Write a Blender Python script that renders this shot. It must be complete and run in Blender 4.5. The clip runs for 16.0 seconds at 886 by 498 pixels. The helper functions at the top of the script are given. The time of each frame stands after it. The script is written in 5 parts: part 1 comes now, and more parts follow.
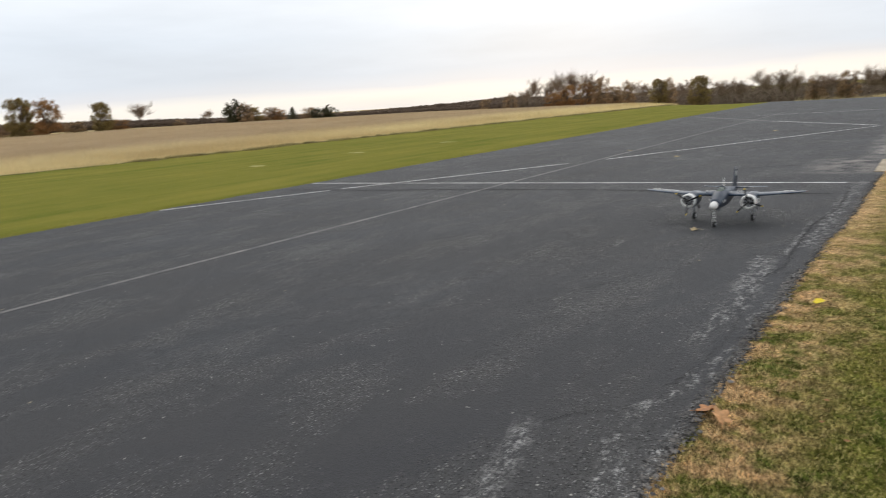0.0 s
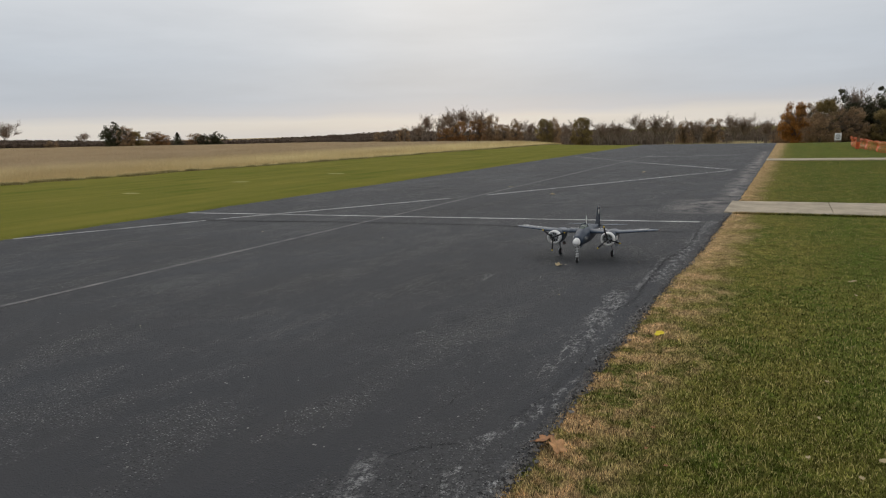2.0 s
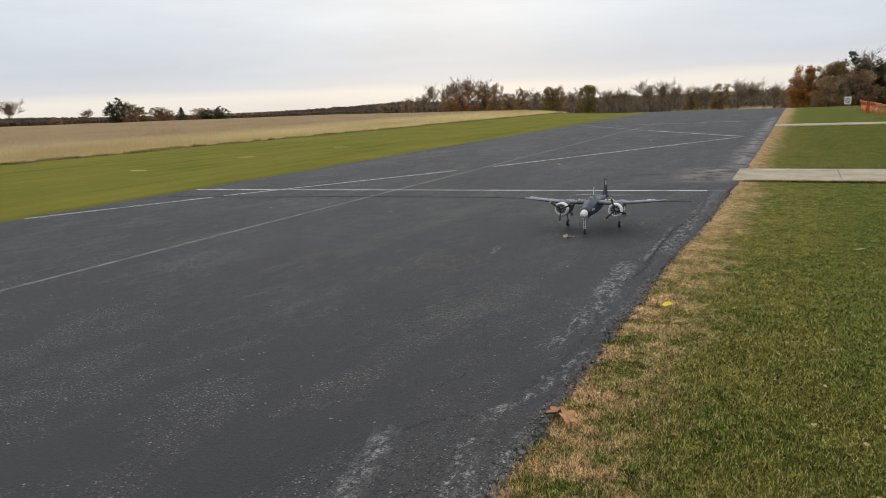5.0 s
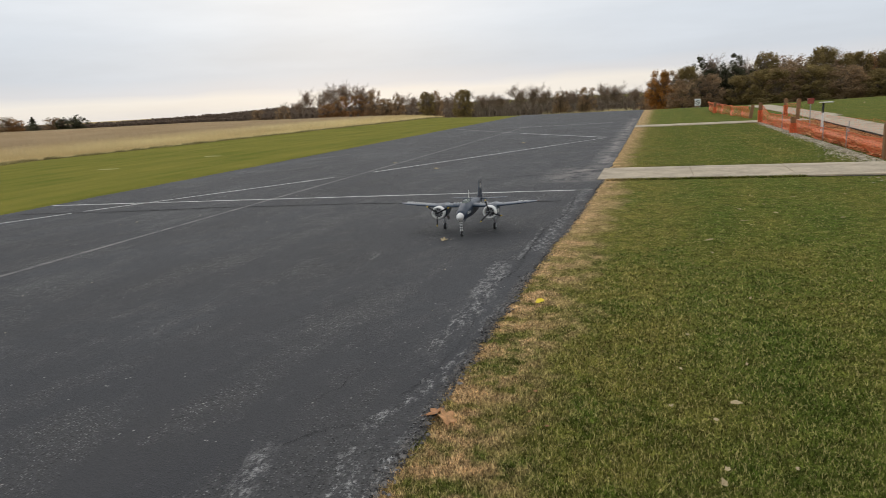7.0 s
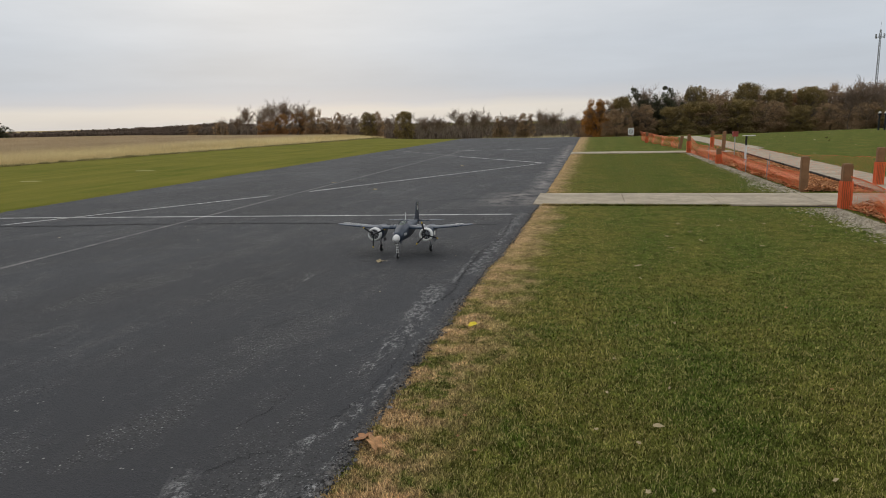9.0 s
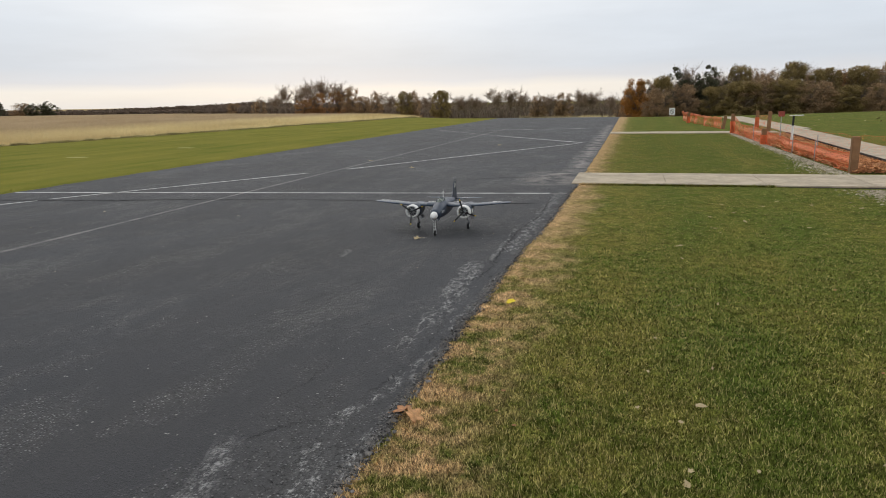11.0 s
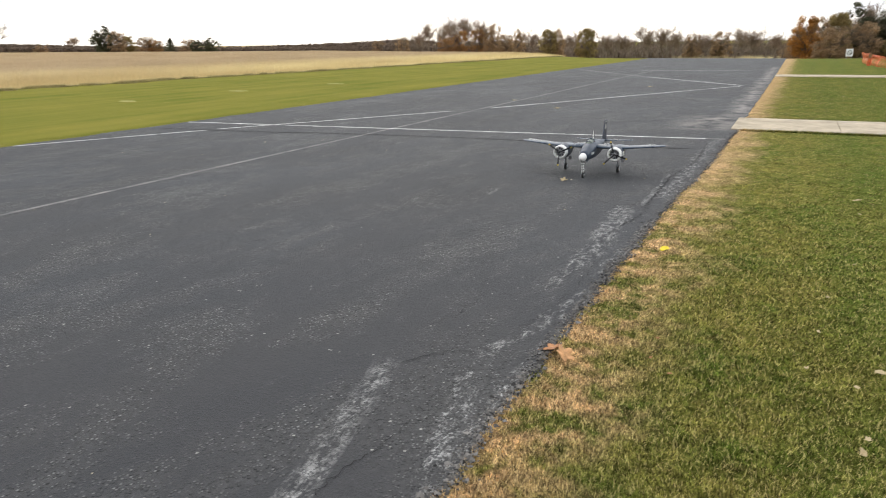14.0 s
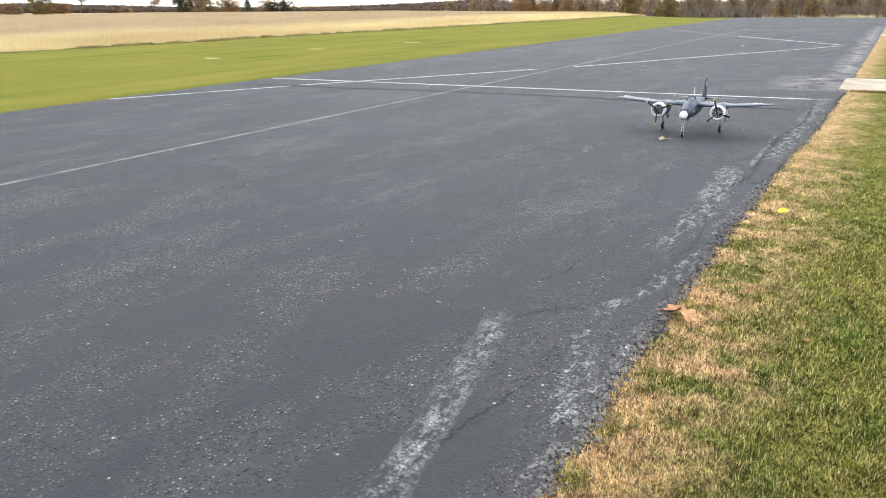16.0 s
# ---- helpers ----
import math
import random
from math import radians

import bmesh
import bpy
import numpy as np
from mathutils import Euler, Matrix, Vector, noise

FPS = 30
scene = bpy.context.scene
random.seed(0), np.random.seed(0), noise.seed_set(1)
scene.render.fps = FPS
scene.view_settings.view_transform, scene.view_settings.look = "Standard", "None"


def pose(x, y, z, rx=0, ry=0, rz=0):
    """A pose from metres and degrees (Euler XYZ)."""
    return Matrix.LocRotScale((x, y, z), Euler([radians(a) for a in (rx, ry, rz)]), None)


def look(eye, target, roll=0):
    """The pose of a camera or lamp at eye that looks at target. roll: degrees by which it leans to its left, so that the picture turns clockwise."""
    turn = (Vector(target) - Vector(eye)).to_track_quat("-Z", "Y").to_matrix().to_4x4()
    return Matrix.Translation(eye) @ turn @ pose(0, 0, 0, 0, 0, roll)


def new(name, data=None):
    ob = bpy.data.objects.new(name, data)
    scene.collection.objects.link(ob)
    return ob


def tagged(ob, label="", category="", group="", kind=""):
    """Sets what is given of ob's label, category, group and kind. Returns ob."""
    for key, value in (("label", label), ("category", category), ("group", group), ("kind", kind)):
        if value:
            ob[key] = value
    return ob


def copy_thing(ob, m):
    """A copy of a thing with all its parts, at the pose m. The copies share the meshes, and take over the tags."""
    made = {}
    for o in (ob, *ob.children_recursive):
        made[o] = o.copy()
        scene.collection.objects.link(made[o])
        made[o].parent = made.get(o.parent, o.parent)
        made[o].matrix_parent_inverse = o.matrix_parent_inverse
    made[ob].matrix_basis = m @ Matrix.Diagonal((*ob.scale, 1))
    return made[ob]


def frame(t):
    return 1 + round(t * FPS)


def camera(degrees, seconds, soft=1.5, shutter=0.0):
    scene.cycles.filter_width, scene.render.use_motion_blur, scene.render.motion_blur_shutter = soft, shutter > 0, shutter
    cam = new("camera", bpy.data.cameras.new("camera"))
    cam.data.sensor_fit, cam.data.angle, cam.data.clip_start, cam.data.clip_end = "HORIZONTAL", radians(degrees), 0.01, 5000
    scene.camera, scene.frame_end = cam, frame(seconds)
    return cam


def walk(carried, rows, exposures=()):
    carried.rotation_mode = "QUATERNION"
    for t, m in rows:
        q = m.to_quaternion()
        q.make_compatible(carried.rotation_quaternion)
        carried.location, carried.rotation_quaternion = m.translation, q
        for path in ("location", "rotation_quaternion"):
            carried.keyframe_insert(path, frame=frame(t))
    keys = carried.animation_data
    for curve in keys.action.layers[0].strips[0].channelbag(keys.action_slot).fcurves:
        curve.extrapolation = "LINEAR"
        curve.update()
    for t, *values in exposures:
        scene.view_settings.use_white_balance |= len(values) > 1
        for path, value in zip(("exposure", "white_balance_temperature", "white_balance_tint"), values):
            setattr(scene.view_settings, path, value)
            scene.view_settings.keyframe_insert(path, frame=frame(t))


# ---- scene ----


def view(x, y, z, yaw, pitch, roll):
    """A camera pose: yaw to the left of the runway's direction, pitch up, roll to the left."""
    return pose(x, y, z, 90 + pitch, 0, yaw) @ pose(0, 0, 0, 0, 0, roll)


cam = camera(65.31, 16.0, soft=0.55, shutter=0.5)
ROWS = [
    (0.0, -0.149, -0.030, 1.524, 35.65, -11.82, -3.69),
    (0.5, -0.112, -0.038, 1.523, 30.96, -10.42, -4.22),
    (1.0, -0.069, -0.039, 1.526, 28.76, -8.97, -3.38),
    (1.5, -0.012, 0.018, 1.544, 28.29, -8.48, -1.04),
    (2.0, 0.058, 0.052, 1.540, 26.50, -9.58, -1.54),
    (2.5, 0.048, 0.067, 1.554, 29.83, -10.86, -2.73),
    (3.0, 0.027, 0.073, 1.537, 29.65, -11.09, -3.44),
    (5.5, 0.074, -0.002, 1.582, 26.56, -12.31, -2.40),
    (6.0, 0.082, 0.010, 1.579, 25.43, -12.64, -2.60),
    (6.5, 0.081, 0.018, 1.578, 21.51, -11.97, -2.68),
    (7.0, 0.120, 0.010, 1.590, 17.35, -12.02, -3.19),
    (7.5, 0.119, 0.013, 1.587, 16.07, -10.94, -2.72),
    (8.0, 0.150, 0.008, 1.605, 13.50, -9.71, -0.47),
    (8.5, 0.163, 0.012, 1.606, 11.93, -10.00, -1.24),
    (11.0, 0.124, 0.028, 1.566, 15.12, -12.05, -1.07),
    (11.5, 0.131, 0.026, 1.570, 15.93, -12.46, -1.07),
    (12.0, 0.112, 0.026, 1.563, 17.50, -12.97, -0.99),
    (12.5, 0.105, 0.027, 1.564, 19.23, -13.90, -1.30),
    (13.0, 0.084, 0.017, 1.556, 21.19, -14.35, -0.92),
    (13.5, 0.044, -0.007, 1.537, 24.49, -15.35, -0.10),
    (14.0, 0.002, -0.011, 1.536, 26.49, -16.66, -0.74),
    (14.5, -0.034, -0.005, 1.521, 29.81, -17.78, -0.80),
    (15.0, -0.075, -0.045, 1.511, 33.17, -17.86, -0.23),
    (15.5, -0.170, -0.038, 1.438, 32.76, -18.61, -0.62),
    (16.0, -0.256, -0.036, 1.440, 32.30, -19.57, -0.87),
]
EXPOSURES = [(0.0, 0.17, 6500, 10), (0.5, -0.14, 6500, 10), (1.0, -0.25, 6500, 10), (1.5, -0.58, 6500, 10), (2.0, -0.4, 6500, 10), (3.0, -0.12, 6500, 10), (5.5, -0.05, 6500, 10), (7.0, -0.06, 6500, 10), (8.5, -0.35, 6500, 10), (11.0, 0.0, 6500, 10), (12.5, 0.2, 6500, 10), (13.0, 0.28, 6500, 10), (13.5, 0.5, 6500, 10), (14.0, 0.66, 6500, 10), (14.5, 0.94, 6400, 10), (15.5, 1.16, 6200, 10), (16.0, 1.2, 6150, 10)]
walk(cam, [(r[0], view(*r[1:])) for r in ROWS], EXPOSURES)

# ---- light: an overcast late-autumn sky, brighter low down ahead ----
world = bpy.data.worlds.new("overcast_sky")
scene.world = world
world.use_nodes = True


def nd(tree, kind, props=None, **sockets):
    """A node with its properties and inputs; an input may be a value or another node's socket. Input names: i0, i1 ... or the name."""
    n = tree.nodes.new(kind)
    for k, v in (props or {}).items():
        setattr(n, k, v)
    for k, v in sockets.items():
        sock = n.inputs[int(k[1:])] if k[0] == "i" and k[1:].isdigit() else n.inputs[k.replace("_", " ")]
        if isinstance(v, bpy.types.NodeSocket):
            tree.links.new(v, sock)
        else:
            sock.default_value = v
    return n


def ramp(tree, fac, stops, mode="LINEAR"):
    n = tree.nodes.new("ShaderNodeValToRGB")
    n.color_ramp.interpolation = mode
    el = n.color_ramp.elements
    while len(el) < len(stops):
        el.new(0.5)
    for e, (p, c) in zip(el, stops):
        e.position = p
        e.color = (*c, 1) if isinstance(c, tuple) else (c, c, c, 1)
    tree.links.new(fac, n.inputs[0])
    return n.outputs[0]


def calc(tree, op, a, b=0.0, c=0.0, clamp=False):
    return nd(tree, "ShaderNodeMath", {"operation": op, "use_clamp": clamp}, i0=a, i1=b, i2=c).outputs[0]


def mixc(tree, fac, a, b, blend="MIX"):
    n = nd(tree, "ShaderNodeMix", {"data_type": "RGBA", "blend_type": blend}, i0=fac, i6=a, i7=b)
    return n.outputs[2]


def col(r, g, b):
    return (r, g, b, 1)


wt = world.node_tree
wt.nodes.clear()
coord = nd(wt, "ShaderNodeTexCoord").outputs["Generated"]
sep = nd(wt, "ShaderNodeSeparateXYZ", i0=coord)
flat = nd(wt, "ShaderNodeMapping", Vector=coord, Scale=(1.6, 1.6, 9.0)).outputs[0]
cloud = nd(wt, "ShaderNodeTexNoise", Vector=flat, Scale=2.2, Detail=5.0, Roughness=0.55).outputs[0]
lift = calc(wt, "ADD", sep.outputs[2], calc(wt, "MULTIPLY", calc(wt, "SUBTRACT", cloud, 0.5), 0.035))
bands = ramp(wt, lift, [(0.0, (0.94, 0.89, 0.83)), (0.010, (1.0, 0.94, 0.85)), (0.020, (1.0, 0.95, 0.87)), (0.031, (0.80, 0.81, 0.835)), (0.05, (0.71, 0.765, 0.835)),
                        (0.10, (0.76, 0.825, 0.905)), (0.18, (0.90, 0.945, 1.0)), (0.40, (0.94, 0.955, 0.975)), (1.0, (0.97, 0.98, 0.99))])
soft_cloud = ramp(wt, cloud, [(0.3, 0.95), (0.7, 1.05)])
bands = mixc(wt, 1.0, bands, soft_cloud, "MULTIPLY")
sky = nd(wt, "ShaderNodeTexSky", {"sky_type": "NISHITA", "sun_disc": False, "sun_elevation": radians(16), "sun_rotation": radians(-25), "dust_density": 3.0})
back_sky = nd(wt, "ShaderNodeBackground", Color=sky.outputs[0], Strength=0.05)
back_cloud = nd(wt, "ShaderNodeBackground", Color=bands, Strength=0.95)
both = nd(wt, "ShaderNodeMixShader", i0=0.94, i1=back_sky.outputs[0], i2=back_cloud.outputs[0])
nd(wt, "ShaderNodeOutputWorld", Surface=both.outputs[0])

sun = new("sun", bpy.data.lights.new("sun", "SUN"))
sun.data.energy, sun.data.angle, sun.data.color = 0.42, radians(40), (1.0, 0.97, 0.93)
sun.matrix_world = look((0, 0, 30), (12, -26, 0))


# ---- materials ----
def material(name, rough=0.8, metal=0.0, spec=0.3):
    m = bpy.data.materials.new(name)
    m.use_nodes = True
    t = m.node_tree
    t.nodes.clear()
    b = nd(t, "ShaderNodeBsdfPrincipled", Roughness=rough, Metallic=metal)
    b.inputs["Specular IOR Level"].default_value = spec
    nd(t, "ShaderNodeOutputMaterial", Surface=b.outputs[0])
    return m, t, b


def place(t):
    return nd(t, "ShaderNodeNewGeometry").outputs["Position"]


def noise_of(t, vec, scale, detail=4.0, rough=0.55):
    return nd(t, "ShaderNodeTexNoise", Vector=vec, Scale=scale, Detail=detail, Roughness=rough).outputs[0]


def bumped(t, b, height, strength=0.4, distance=0.01):
    n = nd(t, "ShaderNodeBump", Strength=strength, Distance=distance, Height=height)
    t.links.new(n.outputs[0], b.inputs["Normal"])


def plain(name, c, rough=0.6, metal=0.0, vary=0.25, scale=30.0, bump=0.15, spec=0.4):
    """A surface of one colour with uneven tone and fine relief."""
    m, t, b = material(name, rough, metal, spec)
    p = nd(t, "ShaderNodeTexCoord").outputs["Object"]
    big, fine = noise_of(t, p, scale * 0.15), noise_of(t, p, scale, 6.0)
    k = calc(t, "ADD", calc(t, "MULTIPLY", big, 0.6), calc(t, "MULTIPLY", fine, 0.4))
    tone = ramp(t, k, [(0.3, 1 - vary), (0.7, 1 + vary)])
    t.links.new(mixc(t, 1.0, col(*c), tone, "MULTIPLY"), b.inputs["Base Color"])
    t.links.new(ramp(t, fine, [(0.3, max(0.0, rough - 0.1)), (0.7, min(1.0, rough + 0.1))]), b.inputs["Roughness"])
    if bump:
        bumped(t, b, fine, bump, 0.004)
    return m


def band(t, x, y, x0, slope, half, y0, y1, edge=0.4):
    """1 along the strip |x - (x0 + slope y)| < half for y0 < y < y1, softly ended."""
    off = calc(t, "ABSOLUTE", calc(t, "SUBTRACT", x, calc(t, "MULTIPLY_ADD", y, slope, x0)))
    across = calc(t, "SUBTRACT", 1.0, calc(t, "DIVIDE", off, half), clamp=True)
    a = calc(t, "DIVIDE", calc(t, "SUBTRACT", y, y0), edge, clamp=True)
    b = calc(t, "DIVIDE", calc(t, "SUBTRACT", y1, y), edge, clamp=True)
    return calc(t, "MULTIPLY", across, calc(t, "MULTIPLY", a, b))


def asphalt_material():
    m, t, b = material("worn_asphalt", 0.8, 0.0, 0.42)
    p = place(t)
    s = nd(t, "ShaderNodeSeparateXYZ", i0=p)
    x, y = s.outputs[0], s.outputs[1]
    swung = nd(t, "ShaderNodeMapping", Vector=p, Rotation=(0, 0, radians(5))).outputs[0]
    drag = nd(t, "ShaderNodeMapping", Vector=swung, Scale=(1.15, 0.5, 1.0)).outputs[0]
    blotch = noise_of(t, drag, 0.55, 5.0, 0.6)
    sweep = noise_of(t, drag, 1.5, 6.0, 0.65)
    patch = noise_of(t, drag, 1.5, 5.0, 0.7)
    grit = nd(t, "ShaderNodeTexVoronoi", {"feature": "F1"}, Vector=p, Scale=56.0)
    stones = nd(t, "ShaderNodeTexVoronoi", {"feature": "F1"}, Vector=p, Scale=42.0)
    fine = noise_of(t, p, 160.0, 3.0)
    base = mixc(t, ramp(t, blotch, [(0.38, 0.0), (0.62, 1.0)]), col(0.0150, 0.0170, 0.0225), col(0.0425, 0.0425, 0.0455))
    base = mixc(t, ramp(t, sweep, [(0.46, 0.0), (0.72, 0.42)]), base, col(0.090, 0.087, 0.081))
    dots = ramp(t, grit.outputs["Distance"], [(0.2, 1.0), (0.42, 0.0)])
    pick = ramp(t, nd(t, "ShaderNodeSeparateColor", i0=grit.outputs["Color"]).outputs[0], [(0.32, 0.0), (0.62, 1.0)])
    bare = ramp(t, patch, [(0.47, 0.0), (0.60, 1.0)])
    base = mixc(t, calc(t, "MULTIPLY", calc(t, "MULTIPLY", dots, pick), bare), base, col(0.27, 0.268, 0.265))
    rare = calc(t, "GREATER_THAN", nd(t, "ShaderNodeSeparateColor", i0=stones.outputs["Color"]).outputs[1], 0.991)
    base = mixc(t, calc(t, "MULTIPLY", rare, ramp(t, stones.outputs["Distance"], [(0.2, 0.8), (0.35, 0.0)])), base, col(0.4, 0.39, 0.36))
    rough_tone = ramp(t, noise_of(t, p, 46.0, 5.0, 0.75), [(0.38, 0.58), (0.62, 1.48)])
    base = mixc(t, 1.0, base, mixc(t, calc(t, "MULTIPLY_ADD", bare, 0.75, 0.25), col(1, 1, 1), rough_tone), "MULTIPLY")
    # pale scuffed grit along the crumbling edge: broken, veined patches
    wob = calc(t, "MULTIPLY", calc(t, "SUBTRACT", noise_of(t, p, 2.4, 3.0), 0.5), 0.22)
    xw = calc(t, "ADD", x, wob)
    worn = band(t, xw, y, -0.56, -0.24, 0.085, 1.6, 2.9, 0.25)
    for x0, sl, half, y0, y1 in ((-1.79, 0.19, 0.05, 2.8, 4.2), (-0.86, -0.07, 0.11, 4.5, 6.6), (-1.26, 0.0, 0.06, 3.9, 4.8), (-0.97, 0.0, 0.075, 5.3, 6.2), (-1.01, 0.0, 0.06, 4.3, 5.3),
                                 (-1.16, 0.015, 0.10, 6.9, 12.0), (-1.00, 0.0, 0.05, 1.5, 4.2), (-1.40, -0.2, 0.06, 6.4, 6.9)):
        worn = calc(t, "MAXIMUM", worn, band(t, xw, y, x0, sl, half, y0, y1, 0.3))
    dusty = calc(t, "MULTIPLY", band(t, xw, y, -1.75, 0.0, 0.9, 12.3, 15.2, 0.8), 0.22)
    chew = noise_of(t, nd(t, "ShaderNodeMapping", Vector=p, Rotation=(0, 0, radians(-12)), Scale=(1.5, 0.7, 1)).outputs[0], 13.0, 8.0, 0.75)
    vein = noise_of(t, nd(t, "ShaderNodeMapping", Vector=p, Rotation=(0, 0, radians(-14)), Scale=(1.5, 0.7, 1)).outputs[0], 12.0, 6.0, 0.7)
    vein = calc(t, "SUBTRACT", 1.0, calc(t, "ABSOLUTE", calc(t, "MULTIPLY_ADD", vein, 9.0, -4.5)), clamp=True)
    soft_worn = calc(t, "POWER", calc(t, "MAXIMUM", worn, dusty), 0.5)
    veins = calc(t, "MULTIPLY", ramp(t, calc(t, "MULTIPLY", vein, soft_worn), [(0.2, 0.0), (0.5, 1.0)]), ramp(t, chew, [(0.46, 0.0), (0.55, 0.95)]))
    solid = calc(t, "MULTIPLY", calc(t, "POWER", band(t, calc(t, "MULTIPLY_ADD", wob, 0.35, x), y, -1.06, -0.22, 0.080, 0.4, 2.72, 0.2), 0.5), ramp(t, chew, [(0.42, 0.0), (0.56, 0.85)]))
    for x0, sl, half, y0, y1 in ((-1.05, -0.035, 0.10, 5.2, 6.45), (-0.96, 0.0, 0.045, 5.4, 6.1), (-1.03, -0.02, 0.03, 6.6, 8.4)):
        scab = calc(t, "POWER", band(t, calc(t, "MULTIPLY_ADD", wob, 0.5, x), y, x0, sl, half, y0, y1, 0.2), 0.5)
        solid = calc(t, "MAXIMUM", solid, calc(t, "MULTIPLY", scab, ramp(t, chew, [(0.44, 0.0), (0.56, 0.85)])))
    haze = calc(t, "MULTIPLY", soft_worn, ramp(t, chew, [(0.47, 0.0), (0.62, 0.28)]))
    mask = calc(t, "MAXIMUM", calc(t, "MAXIMUM", veins, haze), solid, clamp=True)
    speck = nd(t, "ShaderNodeTexVoronoi", {"feature": "F1"}, Vector=p, Scale=95.0)
    pip = nd(t, "ShaderNodeSeparateColor", i0=speck.outputs["Color"]).outputs[0]
    bared = mixc(t, ramp(t, pip, [(0.15, 0.0), (0.8, 1.0)]), col(0.11, 0.11, 0.113), col(0.46, 0.455, 0.445))
    base = mixc(t, calc(t, "MULTIPLY", mask, ramp(t, noise_of(t, p, 30.0, 4.0, 0.7), [(0.36, 0.5), (0.54, 1.0)])), base, bared)
    # pale dust trodden onto the asphalt by the path and along its edge
    smear = noise_of(t, nd(t, "ShaderNodeMapping", Vector=p, Scale=(1.2, 0.8, 1)).outputs[0], 2.2, 5.0, 0.6)
    dust = calc(t, "MAXIMUM", band(t, xw, y, -1.35, 0.0, 0.8, 12.7, 15.6, 0.6), calc(t, "MULTIPLY", band(t, xw, y, -1.0, 0.0, 0.38, 14.0, 44.0, 2.0), 0.8))
    dust = calc(t, "MULTIPLY", dust, ramp(t, smear, [(0.40, 0.0), (0.58, 0.95)]))
    base = mixc(t, dust, base, col(0.27, 0.245, 0.225))
    t.links.new(base, b.inputs["Base Color"])
    t.links.new(ramp(t, blotch, [(0.3, 0.58), (0.7, 0.85)]), b.inputs["Roughness"])
    h = calc(t, "ADD", calc(t, "MULTIPLY", dots, calc(t, "MULTIPLY_ADD", bare, 1.2, 0.2)), calc(t, "ADD", calc(t, "MULTIPLY", fine, 0.5), calc(t, "MULTIPLY", chew, mask)))
    bumped(t, b, h, 1.0, 0.013)
    return m


FIELD_X, FIELD_SLOPE = -28.5, 0.09     # the mown strip ends and the tall dry grass begins along x = FIELD_X + FIELD_SLOPE y


def turf_colour(t, p, wet=1.0):
    """Green lawn with a burnt tan verge along the runway's right edge, yellower on the far strip."""
    s = nd(t, "ShaderNodeSeparateXYZ", i0=p)
    x, y = s.outputs[0], s.outputs[1]
    big, mid, fine = noise_of(t, p, 0.35, 3.0), noise_of(t, p, 1.7, 6.0, 0.7), noise_of(t, p, 14.0, 4.0)
    lush = calc(t, "MULTIPLY", calc(t, "SUBTRACT", calc(t, "ADD", x, big), 0.4, clamp=True), 0.85)
    green = mixc(t, ramp(t, mid, [(0.42, 0.0), (0.60, 1.0)]), col(0.062, 0.088, 0.013), mixc(t, lush, col(0.142, 0.136, 0.031), col(0.096, 0.110, 0.020)))
    green = mixc(t, ramp(t, fine, [(0.42, 0.0), (0.70, 0.55)]), green, mixc(t, lush, col(0.225, 0.182, 0.062), col(0.135, 0.138, 0.036)))
    green = mixc(t, ramp(t, noise_of(t, p, 0.8, 4.0, 0.6), [(0.44, 0.0), (0.66, 0.6)]), green, col(0.150, 0.132, 0.032))
    mow = nd(t, "ShaderNodeTexWave", {"wave_type": "BANDS", "bands_direction": "X"}, Vector=p, Scale=0.22, Distortion=1.2, Detail=1.0).outputs["Fac"]
    green = mixc(t, calc(t, "MULTIPLY", mow, 0.18), green, col(0.050, 0.090, 0.016))
    streak = noise_of(t, nd(t, "ShaderNodeMapping", Vector=p, Scale=(0.9, 0.07, 1.0)).outputs[0], 1.6, 5.0, 0.65)
    strip = mixc(t, ramp(t, calc(t, "ADD", calc(t, "MULTIPLY", big, 0.4), calc(t, "MULTIPLY", streak, 0.6)), [(0.34, 0.0), (0.66, 1.0)]), col(0.112, 0.130, 0.018), col(0.215, 0.192, 0.038))
    strip = mixc(t, ramp(t, mid, [(0.5, 0.0), (0.8, 0.35)]), strip, col(0.25, 0.215, 0.055))
    left = calc(t, "LESS_THAN", x, -6.0)
    lawn = mixc(t, left, green, strip)
    wob = calc(t, "MULTIPLY", calc(t, "SUBTRACT", mid, 0.5), 1.3)
    wide = calc(t, "MULTIPLY_ADD", y, 0.008, -0.80)
    near = calc(t, "SUBTRACT", 1.0, calc(t, "DIVIDE", calc(t, "SUBTRACT", calc(t, "ADD", x, wob), wide), 0.44), clamp=True)
    near = calc(t, "MULTIPLY", near, calc(t, "GREATER_THAN", x, -6.0))
    tan = mixc(t, fine, col(0.25, 0.155, 0.075), col(0.53, 0.375, 0.205))
    solid = calc(t, "MULTIPLY", calc(t, "DIVIDE", calc(t, "SUBTRACT", y, 5.0), 4.0, clamp=True), 0.8)
    bits = calc(t, "MULTIPLY", near, calc(t, "MAXIMUM", solid, ramp(t, noise_of(t, p, 3.3, 5.0, 0.7), [(0.42, 0.05), (0.54, 0.97)])))
    dapple = ramp(t, noise_of(t, p, 8.0, 5.0, 0.7), [(0.36, 0.68), (0.64, 1.40)])
    dapple = mixc(t, 1.0, dapple, ramp(t, noise_of(t, p, 52.0, 3.0, 0.7), [(0.36, 0.45), (0.64, 1.55)]), "MULTIPLY")
    return mixc(t, 1.0, mixc(t, bits, lawn, tan), mixc(t, left, dapple, col(1, 1, 1)), "MULTIPLY"), x, y, fine


